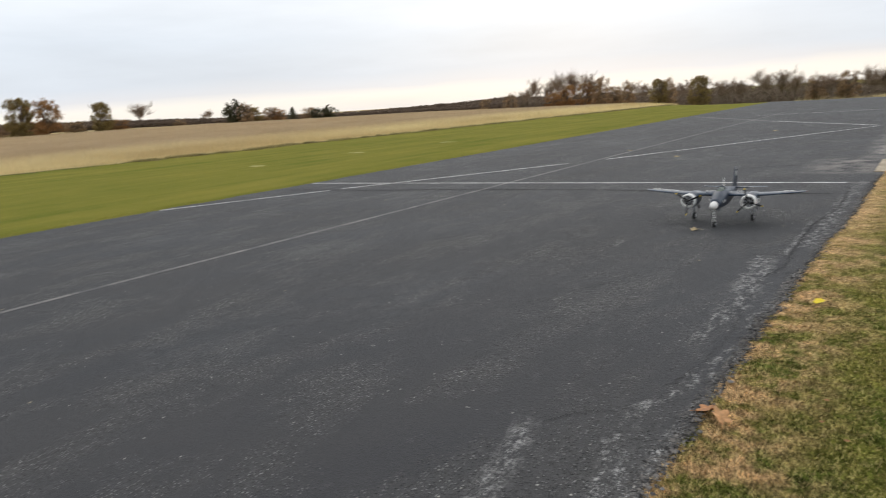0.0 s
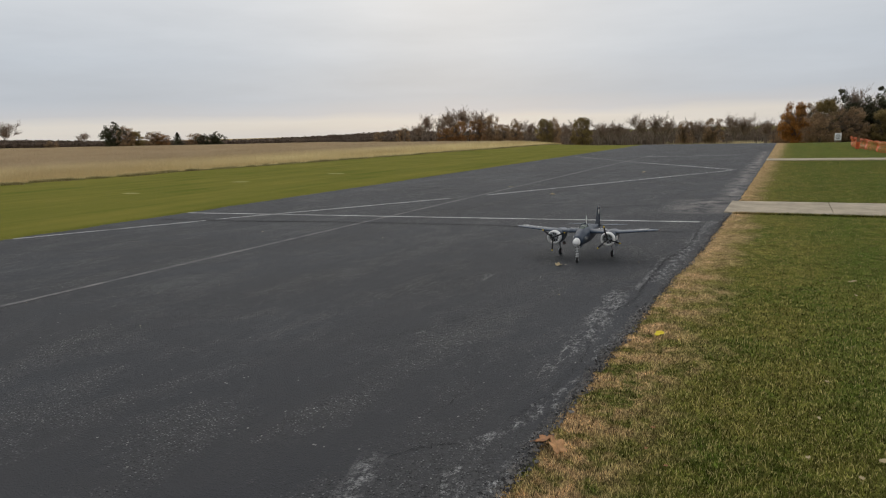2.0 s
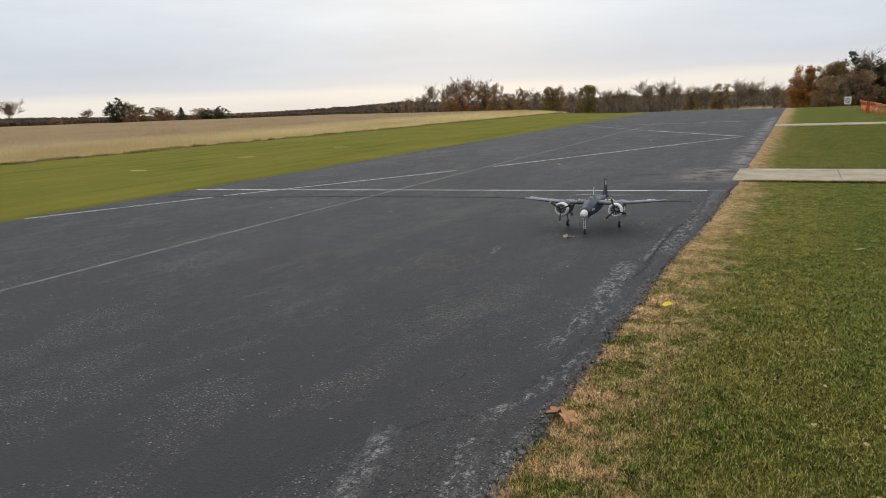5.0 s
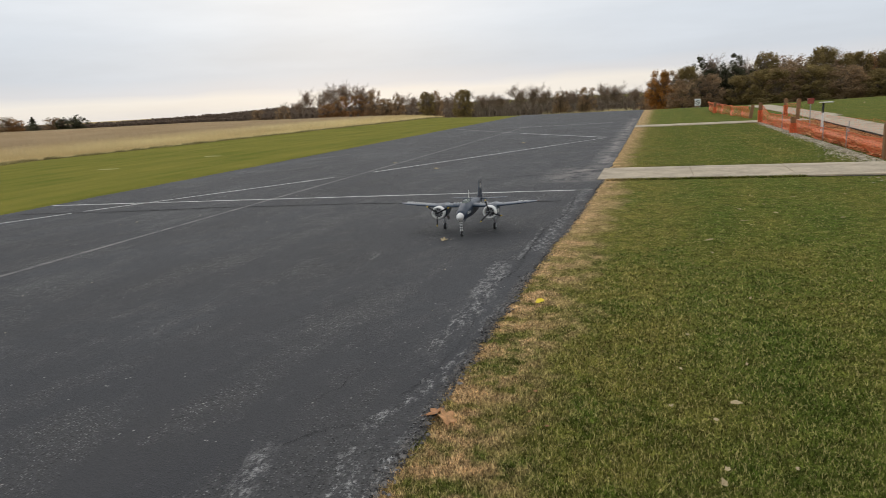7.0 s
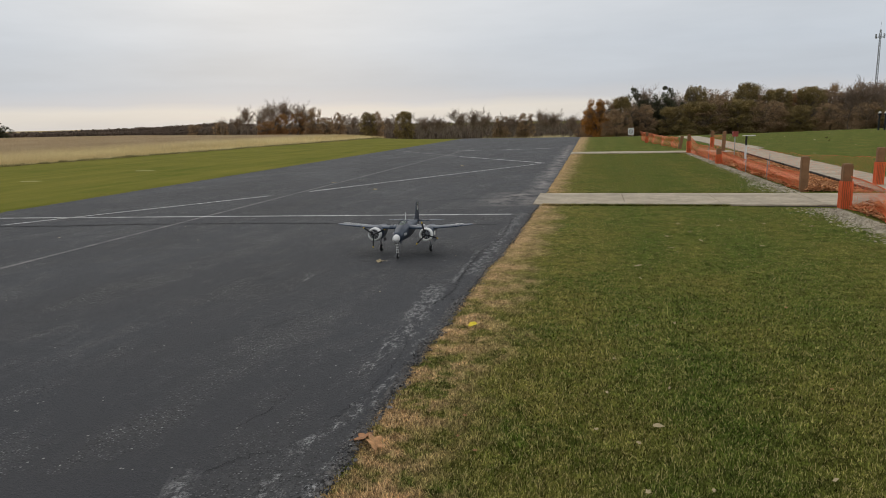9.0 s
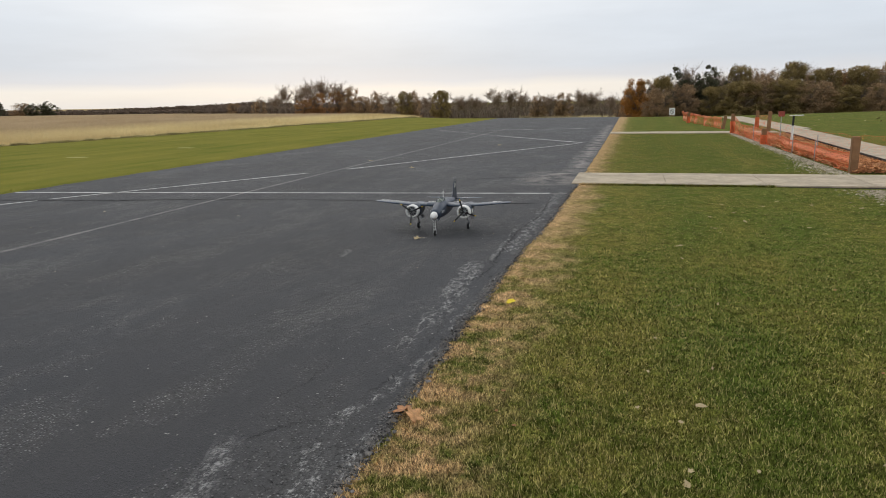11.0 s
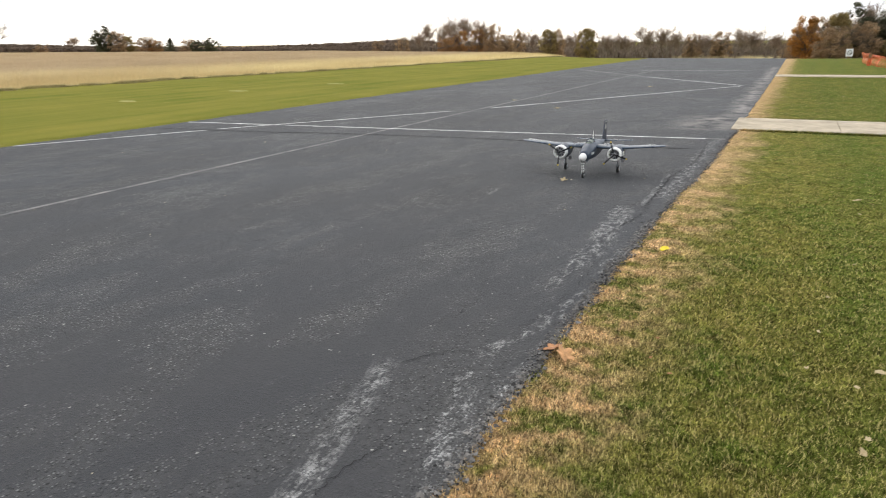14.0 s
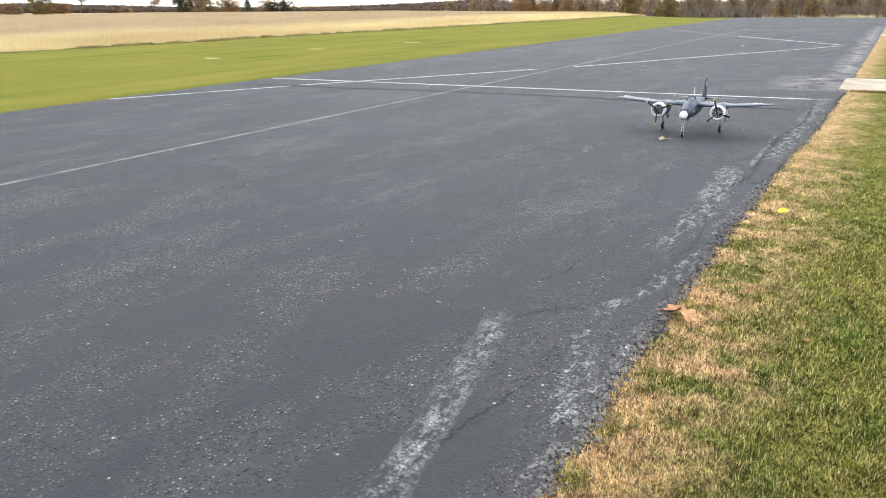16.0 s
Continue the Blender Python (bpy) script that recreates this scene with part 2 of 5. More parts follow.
def ground_material():
    m, t, b = material("lawn_and_field", 0.95, 0.0, 0.02)
    p = place(t)
    c, x, y, fine = turf_colour(t, p)
    soil = mixc(t, 0.08, mixc(t, 1.0, c, mixc(t, calc(t, "LESS_THAN", x, -6.0), col(1.22, 1.22, 1.22), col(1.15, 1.15, 1.15)), "MULTIPLY"), col(0.07, 0.06, 0.035))
    f1 = noise_of(t, p, 0.12, 4.0)
    dry = mixc(t, ramp(t, f1, [(0.35, 0.0), (0.65, 1.0)]), col(0.34, 0.25, 0.125), col(0.46, 0.37, 0.20))
    edge = calc(t, "SUBTRACT", x, calc(t, "MULTIPLY_ADD", y, FIELD_SLOPE, FIELD_X - 0.3))
    wedge = calc(t, "LESS_THAN", calc(t, "MULTIPLY_ADD", y, 0.27, x), 0.0)
    infield = calc(t, "MULTIPLY", calc(t, "LESS_THAN", edge, 0.0), wedge)
    # dark olive lip: greenery and shade at the tall grass's foot, put into colour
    shade_lip = calc(t, "MULTIPLY", calc(t, "GREATER_THAN", edge, 0.0), calc(t, "LESS_THAN", calc(t, "ADD", edge, calc(t, "MULTIPLY", noise_of(t, p, 0.8, 4.0), 1.6)), 1.35))
    ground_col = mixc(t, shade_lip, mixc(t, infield, soil, dry), col(0.085, 0.085, 0.026))
    t.links.new(ground_col, b.inputs["Base Color"])
    bumped(t, b, calc(t, "ADD", noise_of(t, p, 60.0, 4.0, 0.7), fine), 0.45, 0.018)
    return m


def blade_material(name="grass_blade", low=0.35, high=2.5):
    m, t, b = material(name, 0.9, 0.0, 0.04)
    g = nd(t, "ShaderNodeNewGeometry")
    c, x, y, fine = turf_colour(t, g.outputs["Position"])
    tone = ramp(t, g.outputs["Random Per Island"], [(0.0, low), (1.0, high)])
    dead = calc(t, "GREATER_THAN", g.outputs["Random Per Island"], 0.84)
    c = mixc(t, calc(t, "MULTIPLY", dead, 0.5), c, col(0.34, 0.27, 0.13))
    t.links.new(mixc(t, 1.0, c, tone, "MULTIPLY"), b.inputs["Base Color"])
    return m


def straw_material():
    m, t, b = material("dry_tall_grass", 0.85, 0.0, 0.15)
    g = nd(t, "ShaderNodeNewGeometry")
    p = g.outputs["Position"]
    stretch = nd(t, "ShaderNodeMapping", Vector=p, Rotation=(0, 0, radians(-6)), Scale=(0.09, 0.03, 0.0)).outputs[0]
    k = noise_of(t, stretch, 1.6, 4.0)
    c = mixc(t, ramp(t, k, [(0.36, 0.0), (0.62, 1.0)]), col(0.60, 0.47, 0.235), col(0.86, 0.75, 0.41))
    deep = calc(t, "DIVIDE", calc(t, "SUBTRACT", FIELD_X + 2.5, nd(t, "ShaderNodeSeparateXYZ", i0=p).outputs[0]), 15.0, clamp=True)
    drift = noise_of(t, nd(t, "ShaderNodeMapping", Vector=p, Scale=(0.10, 0.05, 0.0)).outputs[0], 2.4, 5.0, 0.65)
    c = mixc(t, calc(t, "MULTIPLY", deep, 0.85), c, mixc(t, ramp(t, drift, [(0.38, 0.0), (0.62, 1.0)]), col(0.40, 0.295, 0.205), col(0.55, 0.430, 0.300)))
    tone = ramp(t, g.outputs["Random Per Island"], [(0.0, 0.88), (1.0, 1.14)])
    c = mixc(t, 1.0, c, tone, "MULTIPLY")
    t.links.new(c, b.inputs["Base Color"])
    lit = nd(t, "ShaderNodeBsdfTranslucent", Color=c)
    nd(t, "ShaderNodeOutputMaterial", Surface=nd(t, "ShaderNodeMixShader", i0=0.5, i1=b.outputs[0], i2=lit.outputs[0]).outputs[0]).is_active_output = True
    return m


def leaf_material(name, dark, light, spread=0.35, thin=0.0):
    m, t, b = material(name, 0.8, 0.0, 0.2)
    g = nd(t, "ShaderNodeNewGeometry")
    c = mixc(t, g.outputs["Random Per Island"], col(*dark), col(*light))
    k = noise_of(t, g.outputs["Position"], 0.5, 3.0)
    tone = ramp(t, k, [(0.3, 1 - spread), (0.7, 1 + spread)])
    c = mixc(t, 1.0, c, tone, "MULTIPLY")
    t.links.new(c, b.inputs["Base Color"])
    if thin:
        lit = nd(t, "ShaderNodeBsdfTranslucent", Color=c)
        nd(t, "ShaderNodeOutputMaterial", Surface=nd(t, "ShaderNodeMixShader", i0=thin, i1=b.outputs[0], i2=lit.outputs[0]).outputs[0]).is_active_output = True
    return m


def paint_line_material(name, c, keep):
    """Old road paint, worn through to the asphalt."""
    m, t, b = material(name, 0.75, 0.0, 0.3)
    p = place(t)
    n1, n2 = noise_of(t, p, 3.0, 6.0, 0.7), noise_of(t, p, 45.0, 4.0, 0.7)
    k = ramp(t, calc(t, "ADD", calc(t, "MULTIPLY", n1, 0.6), calc(t, "MULTIPLY", n2, 0.4)), [(keep - 0.08, 1.0), (keep + 0.08, 0.0)])
    t.links.new(mixc(t, k, col(0.085, 0.085, 0.088), col(*c)), b.inputs["Base Color"])
    return m


M_ASPHALT = asphalt_material()
M_GROUND = ground_material()
M_BLADE = blade_material()
M_FAR_BLADE = blade_material("far_grass_blade", 1.0, 2.1)
M_STRIP = blade_material("mown_strip_blade", 1.2, 1.4)
M_STRAW = straw_material()
M_LINE = paint_line_material("white_road_paint", (0.62, 0.62, 0.60), 0.56)
M_FAINT = paint_line_material("faded_road_paint", (0.25, 0.235, 0.225), 0.49)
M_CRACK = plain("open_crack", (0.014, 0.014, 0.015), 0.95)
M_CONCRETE = plain("weathered_concrete", (0.425, 0.358, 0.262), 0.9, vary=0.4, scale=14.0, bump=0.3)
M_GRAVEL = leaf_material("grey_gravel", (0.21, 0.18, 0.135), (0.56, 0.50, 0.39), 0.2)
M_WOOD = plain("weathered_timber", (0.25, 0.135, 0.068), 0.9, vary=0.3, scale=40.0, bump=0.4)
M_NET = plain("orange_netting", (0.80, 0.17, 0.055), 0.6, vary=0.15)
M_WHITE = plain("white_paint", (0.75, 0.75, 0.73), 0.5, vary=0.08)
M_RED = plain("dark_red_paint", (0.30, 0.065, 0.045), 0.6)
M_BLACK = plain("black_rubber", (0.02, 0.02, 0.021), 0.75)
M_STEEL = plain("galvanised_steel", (0.42, 0.43, 0.45), 0.45, 0.7, vary=0.15)
M_NAVY = plain("sea_blue_paint", (0.015, 0.028, 0.052), 0.38, vary=0.12, scale=12.0, bump=0.02, spec=0.5)
M_BARK = plain("grey_brown_bark", (0.165, 0.128, 0.095), 0.95, vary=0.35, scale=4.0)
M_TWIG = leaf_material("bare_twigs", (0.180, 0.132, 0.100), (0.340, 0.252, 0.185), 0.25)
M_OLIVE = leaf_material("olive_leaves", (0.206, 0.156, 0.065), (0.348, 0.264, 0.110), thin=0.5)
M_RUST = leaf_material("rust_leaves", (0.246, 0.140, 0.065), (0.426, 0.241, 0.106), thin=0.5)
M_ORANGE = leaf_material("orange_leaves", (0.26, 0.115, 0.03), (0.52, 0.26, 0.065), thin=0.4)
M_BROWN = leaf_material("brown_leaves", (0.264, 0.180, 0.108), (0.432, 0.298, 0.170), thin=0.5)
M_PINE = leaf_material("dark_needles", (0.057, 0.060, 0.034), (0.127, 0.124, 0.071), thin=0.5)
M_FALLEN = plain("fallen_leaf", (0.36, 0.17, 0.072), 0.7, vary=0.6, scale=14.0, bump=0.3)
M_TANLEAF = plain("tan_leaf", (0.50, 0.27, 0.12), 0.7, vary=0.5, scale=14.0, bump=0.3)
M_YELLOW = leaf_material("yellow_leaf", (0.62, 0.47, 0.03), (0.78, 0.62, 0.06), 0.2)
M_PALE = leaf_material("pale_dry_leaf", (0.30, 0.225, 0.12), (0.50, 0.41, 0.25), 0.2)
M_LITTER = leaf_material("brown_leaf_litter", (0.30, 0.12, 0.05), (0.70, 0.36, 0.16), 0.35)


# ---- mesh helpers ----
def raw(name, verts, faces, mat, smooth=False):
    """A mesh from arrays: faces is one array of equal-sided faces, or a list of them."""
    me = bpy.data.meshes.new(name)
    verts = np.asarray(verts, np.float32).reshape(-1, 3)
    groups = faces if isinstance(faces, list) else [faces]
    groups = [np.asarray(g, np.int32) for g in groups if len(g)]
    loops = np.concatenate([g.ravel() for g in groups])
    sizes = np.concatenate([np.full(len(g), g.shape[1], np.int32) for g in groups])
    me.vertices.add(len(verts))
    me.vertices.foreach_set("co", verts.ravel())
    me.loops.add(len(loops))
    me.loops.foreach_set("vertex_index", loops)
    me.polygons.add(len(sizes))
    me.polygons.foreach_set("loop_start", np.concatenate([[0], np.cumsum(sizes)[:-1]]).astype(np.int32))
    me.polygons.foreach_set("use_smooth", np.full(len(sizes), smooth))
    me.update(calc_edges=True)
    me.materials.append(mat)
    return me


def thing(name, label, category, group="", m=None):
    ob = tagged(new(name), label, category, group)
    ob.empty_display_size = 0.1
    if m is not None:
        ob.matrix_basis = m
    return ob


def part(name, bm, mat, parent, label="", smooth=False, at=None):
    """Link a bmesh, or a mesh, as one mesh object under a thing or part."""
    if isinstance(bm, bmesh.types.BMesh):
        bmesh.ops.recalc_face_normals(bm, faces=bm.faces[:])
        me = bpy.data.meshes.new(name)
        bm.to_mesh(me)
        bm.free()
        me.materials.append(mat)
        me.polygons.foreach_set("use_smooth", np.full(len(me.polygons), smooth))
    else:
        me = bm
    ob = new(name, me)
    ob.parent = parent
    if at is not None:
        ob.matrix_basis = at
    if label:
        tagged(ob, label)
    return ob


def box(sx, sy, sz, at=(0, 0, 0), bevel=0.0, bm=None, turn=None):
    out = bm or bmesh.new()
    made = bmesh.ops.create_cube(out, size=1.0)["verts"]
    m = Matrix.Translation(at) @ (turn or Matrix()) @ Matrix.Diagonal((sx, sy, sz, 1))
    bmesh.ops.transform(out, matrix=m, verts=made)
    if bevel:
        edges = list({e for v in made for e in v.link_edges})
        bmesh.ops.bevel(out, geom=edges, offset=bevel, segments=2, affect="EDGES")
    return out


def loft(sections, caps=True, bm=None):
    """Skin over rings of equal length."""
    out = bm or bmesh.new()
    rings = [[out.verts.new(p) for p in s] for s in sections]
    n = len(rings[0])
    for a, b in zip(rings, rings[1:]):
        for i in range(n):
            out.faces.new((a[i], a[(i + 1) % n], b[(i + 1) % n], b[i]))
    if caps:
        out.faces.new(rings[0][::-1])
        out.faces.new(rings[-1])
    return out


def ring(y, rx, rz, zc=0.0, xc=0.0, n=20, flat_under=1.0):
    """An ellipse across the y axis."""
    pts = []
    for i in range(n):
        a = 2 * math.pi * i / n
        z = math.sin(a)
        pts.append(Vector((xc + rx * math.cos(a), y, zc + rz * z * (flat_under if z < 0 else 1.0))))
    return pts


def tube(points, radius, n=8, bm=None):
    """A round bar along a line of points."""
    pts = [Vector(p) for p in points]
    sections = []
    for i, p in enumerate(pts):
        d = (pts[min(i + 1, len(pts) - 1)] - pts[max(i - 1, 0)]).normalized()
        q = d.to_track_quat("Z", "Y")
        r = radius[i] if isinstance(radius, (list, tuple)) else radius
        sections.append([p + q @ Vector((r * math.cos(2 * math.pi * k / n), r * math.sin(2 * math.pi * k / n), 0)) for k in range(n)])
    return loft(sections, True, bm)


# ---- ground: flat here, falling away behind a low crest ----
SIGHT = ([-180, -70, -60, -50, -44, -36, -25, -20, -15, -8, 0, 8, 14, 20, 30, 60, 180],
         [-0.0040, -0.0040, -0.0048, -0.0075, -0.0090, -0.0100, -0.0150, -0.0180, -0.0236, -0.0250, -0.0255, -0.0250, -0.0225, -0.0192, -0.016, -0.010, -0.0040])


def ground_z(x, y):
    x, y = np.asarray(x, float), np.asarray(y, float)
    d = np.hypot(x, y)
    s = np.interp(np.degrees(np.arctan2(x, y)), *SIGHT)
    crest = -1.56 / s
    fall = 1.56 + s * np.minimum(d, 420) - 0.004 * (np.minimum(d, 420) - crest)
    return np.where(d < crest, 0.0, np.minimum(fall, 0.0))


radii = np.concatenate([[0.0], np.geomspace(1.5, 60, 24), np.geomspace(64, 420, 44), np.geomspace(480, 4000, 10)])
turns = np.radians(np.arange(0, 360, 2.0))
rr, aa = np.meshgrid(radii, turns, indexing="ij")
gx, gy = rr * np.sin(aa), rr * np.cos(aa)
gv = np.stack([gx, gy, ground_z(gx, gy)], -1)
i, j = np.meshgrid(np.arange(len(radii) - 1), np.arange(len(turns)), indexing="ij")
k = (j + 1) % len(turns)
nt = len(turns)
quads = np.stack([i * nt + j, i * nt + k, (i + 1) * nt + k, (i + 1) * nt + j], -1).reshape(-1, 4)
ground = new("ground", raw("ground", gv, quads[:, ::-1], M_GROUND, True))
tagged(ground, "green mown lawn turning to dry tan field", "ground", kind="structure")

# ---- runway: a worn slab with a crumbling right edge ----
RW_L, RW_R = -11.22, -0.96
rng = np.random.default_rng(3)
ys = np.concatenate([np.arange(-8, 14, 0.04), np.arange(14, 30, 0.15), np.arange(30, 72, 0.6)])


def ragged(ys, seed, amp):
    return np.array([amp * (noise.noise((float(y) * 1.3, seed, 0)) + 0.6 * noise.noise((float(y) * 7.0, seed, 3)) + 0.35 * noise.noise((float(y) * 24.0, seed, 7))) for y in ys])


right = np.interp(ys, [-8, 2, 4.4, 6.6, 8.6, 12.7, 30, 72], [-0.95, -0.98, -0.985, -0.95, -0.87, -0.80, -0.75, -0.75]) + ragged(ys, 1.0, 0.05)
left = RW_L + ragged(ys, 9.0, 0.07)
cols = [left - 0.03, left, left * 0.5 + right * 0.5, right, right + 0.02]
lift = [-0.02, 0.014, 0.014, 0.014, -0.02]
rv = np.stack([np.stack([c, ys, ground_z(c, ys) + l], -1) for c, l in zip(cols, lift)], 1)
n_y, n_c = rv.shape[:2]
i, j = np.meshgrid(np.arange(n_y - 1), np.arange(n_c - 1), indexing="ij")
quads = np.stack([i * n_c + j, i * n_c + j + 1, (i + 1) * n_c + j + 1, (i + 1) * n_c + j], -1).reshape(-1, 4)
runway = new("runway", raw("runway", rv, quads, M_ASPHALT))
tagged(runway, "worn dark grey asphalt runway with crumbling edges", "runway", kind="structure")


def strip(name, a, b, width, mat, z=0.018, step=0.5, label=""):
    """A thin painted line from a to b."""
    a, b = np.array(a, float), np.array(b, float)
    n = max(2, int(np.hypot(*(b - a)) / step))
    d = (b - a) / np.hypot(*(b - a))
    s = np.array([-d[1], d[0]])
    v = []
    for t in np.linspace(0, 1, n):
        p = a + (b - a) * t
        w = width * (0.5 + 0.05 * math.sin(13 * t * n))
        for q in (p - s * w, p + s * w):
            v.append((*q, z))
    f = [(2 * i, 2 * i + 1, 2 * i + 3, 2 * i + 2) for i in range(n - 1)]
    ob = new(name, raw(name, v, np.array(f), mat))
    ob.parent = runway
    if label:
        tagged(ob, label)
    return ob


strip("painted_line", (-11.15, 10.62), (-1.15, 11.70), 0.085, M_LINE, label="white paint line across the runway")
strip("painted_line", (-1.14, 11.70), (-0.86, 11.73), 0.085, M_FAINT)
strip("painted_line", (-11.15, 6.9), (-9.73, 9.68), 0.070, M_LINE)
strip("painted_line", (-9.66, 9.88), (-6.95, 14.55), 0.070, M_LINE)
strip("painted_line", (-6.4, 15.5), (-1.6, 25.4), 0.075, M_LINE)
strip("painted_line", (-1.5, 25.7), (-5.6, 30.9), 0.11, M_LINE)
strip("painted_line", (-5.8, 31.2), (-10.6, 38.2), 0.15, M_FAINT)
strip("painted_line", (-7.2, 36.7), (-2.0, 38.3), 0.10, M_LINE)
strip("centre_line", (-6.62, -6.0), (-6.5, 40.0), 0.07, M_FAINT, z=0.0165, label="faded grey centre line")


def crack(points, width, seed, z=0.0185, gaps=0.12):
    """A jagged dark crack along a polyline."""
    r = random.Random(seed)
    pts = [Vector((*p, 0)) for p in points]
    fine = []
    for a, b in zip(pts, pts[1:]):
        n = max(3, int((b - a).length / 0.022))
        side = Vector((-(b - a).y, (b - a).x, 0)).normalized()
        for i in range(n):
            fine.append(a.lerp(b, i / n) + side * r.gauss(0, 0.012))
    v, f = [], []
    for i, p in enumerate(fine[:-1]):
        d = (fine[i + 1] - p).normalized()
        s = Vector((-d.y, d.x, 0)) * width * r.uniform(0.15, 0.75)
        v += [(*(p - s).xy, z), (*(p + s).xy, z)]
    for i in range(len(fine) - 2):
        if r.random() > gaps:
            f.append((2 * i, 2 * i + 1, 2 * i + 3, 2 * i + 2))
    ob = new("crack", raw("crack", v, np.array(f), M_CRACK))
    ob.parent = runway


crack([(-10.8, 9.6), (-8.6, 9.85), (-7.1, 10.17), (-4.4, 10.46), (-2.1, 10.4), (-1.2, 10.5)], 0.06, 1)
crack([(-1.66, 2.60), (-1.58, 2.71), (-1.52, 2.81), (-1.43, 2.91), (-1.26, 2.98)], 0.0045, 2, gaps=0.05)
crack([(-1.35, 1.6), (-1.32, 1.9), (-1.28, 2.12), (-1.295, 2.42), (-1.25, 2.64)], 0.0032, 3, gaps=0.15)
crack([(-1.66, 3.18), (-1.60, 3.40), (-1.58, 3.74)], 0.0035, 4, gaps=0.1)
crack([(-1.58, 3.74), (-1.87, 4.40), (-1.80, 4.78)], 0.003, 5, gaps=0.3)
crack([(-1.20, 3.35), (-1.12, 3.75), (-1.10, 4.37), (-1.205, 5.19), (-1.19, 5.74)], 0.005, 14, gaps=0.15)
crack([(-1.19, 5.74), (-1.10, 6.20), (-1.13, 6.77), (-1.14, 7.49), (-1.15, 8.2), (-1.02, 9.3), (-1.08, 11.2)], 0.012, 15)
crack([(-1.03, 2.62), (-1.11, 2.72)], 0.005, 16, gaps=0.0)
crack([(-1.42, 6.50), (-1.28, 6.62), (-1.08, 6.50)], 0.006, 17)
crack([(-2.9, 9.1), (-2.4, 9.3), (-1.9, 9.25)], 0.014, 6)
crack([(-2.6, 4.4), (-2.3, 5.0), (-2.1, 5.6)], 0.007, 7)
crack([(-3.2, 13.4), (-2.4, 14.0), (-1.6, 14.2), (-1.0, 14.8)], 0.04, 8)

# ---- concrete paths ----
def slab_run(name, x0, x1, y0, y1, pieces, label, tilt=0.0):
    """A path of cast slabs with recessed joints between them."""
    path = thing(name, label, "path")
    tagged(path, kind="structure")
    for i in range(pieces):
        a, b = i / pieces, (i + 1) / pieces
        if abs(x1 - x0) > abs(y1 - y0):
            bm = box((x1 - x0) / pieces - 0.004, y1 - y0, 0.06, ((x0 + (x1 - x0) * (a + b) / 2), (y0 + y1) / 2 + tilt * (a + b) / 2, 0.0), 0.006)
        else:
            bm = box(x1 - x0, (y1 - y0) / pieces - 0.004, 0.06, ((x0 + x1) / 2 + tilt * (a + b) / 2, (y0 + (y1 - y0) * (a + b) / 2), 0.0), 0.006)
        part("slab", bm, M_CONCRETE, path)
    return path


slab_run("cross_path", -0.9, 7.6, 13.1, 15.05, 5, "weathered pale concrete path across the lawn")
slab_run("cross_path", -0.75, 6.3, 32.25, 33.8, 4, "pale concrete path to the pit area")
slab_run("pit_walk", 5.85, 7.1, 15.5, 36.0, 14, "long pale concrete walk beside the netting", tilt=0.85)
slab_run("pit_walk", 6.72, 8.3, 36.01, 58.0, 12, "wider pale concrete walk beyond the pit area", tilt=0.1)

# ---- the model aeroplane on the runway ----
M_GLASS = plain("green_tinted_canopy", (0.15, 0.18, 0.15), 0.12, vary=0.2, bump=0.0, spec=0.8)
M_ENGINE = plain("dark_engine_metal", (0.035, 0.035, 0.038), 0.5, 0.4)
M_ALU = plain("bare_aluminium", (0.55, 0.56, 0.58), 0.35, 0.9, vary=0.1)
M_TIP = plain("yellow_blade_tip", (0.62, 0.45, 0.06), 0.5)
# blue of wings and tailplane, paler and glossier than the fuselage's
M_PALEBLUE = plain("lighter_blue_surface", (0.034, 0.054, 0.084), 0.3, vary=0.15, scale=10.0, bump=0.02, spec=0.6)


def checker_material():
    m, t, b = material("black_white_checker", 0.5)
    p = nd(t, "ShaderNodeTexCoord").outputs["Object"]
    q = nd(t, "ShaderNodeMapping", Vector=p, Rotation=(0, radians(45), 0), Location=(0.003, 0.5, 0.004)).outputs[0]
    k = nd(t, "ShaderNodeTexChecker", Vector=q, Scale=72.0).outputs["Fac"]
    t.links.new(mixc(t, k, col(0.02, 0.02, 0.022), col(0.72, 0.72, 0.70)), b.inputs["Base Color"])
    return m


M_CHECK = checker_material()


def foil(x, y_lead, chord, z, thick, n=11):
    """A wing section at x: leading edge ahead (+y)."""
    pts = []
    for i in range(n):
        u = 0.5 * (1 - math.cos(math.pi * i / (n - 1)))
        h = thick * (2.969 * math.sqrt(u) - 1.26 * u - 3.516 * u * u + 2.843 * u ** 3 - 1.015 * u ** 4)
        pts.append((u, h))
    upper = [Vector((x, y_lead - chord * u, z + chord * (h * 1.1 + 0.02 * math.sin(math.pi * u)))) for u, h in pts]
    lower = [Vector((x, y_lead - chord * u, z + chord * (-h * 0.8 + 0.02 * math.sin(math.pi * u)))) for u, h in pts[1:-1]]
    return upper + lower[::-1]


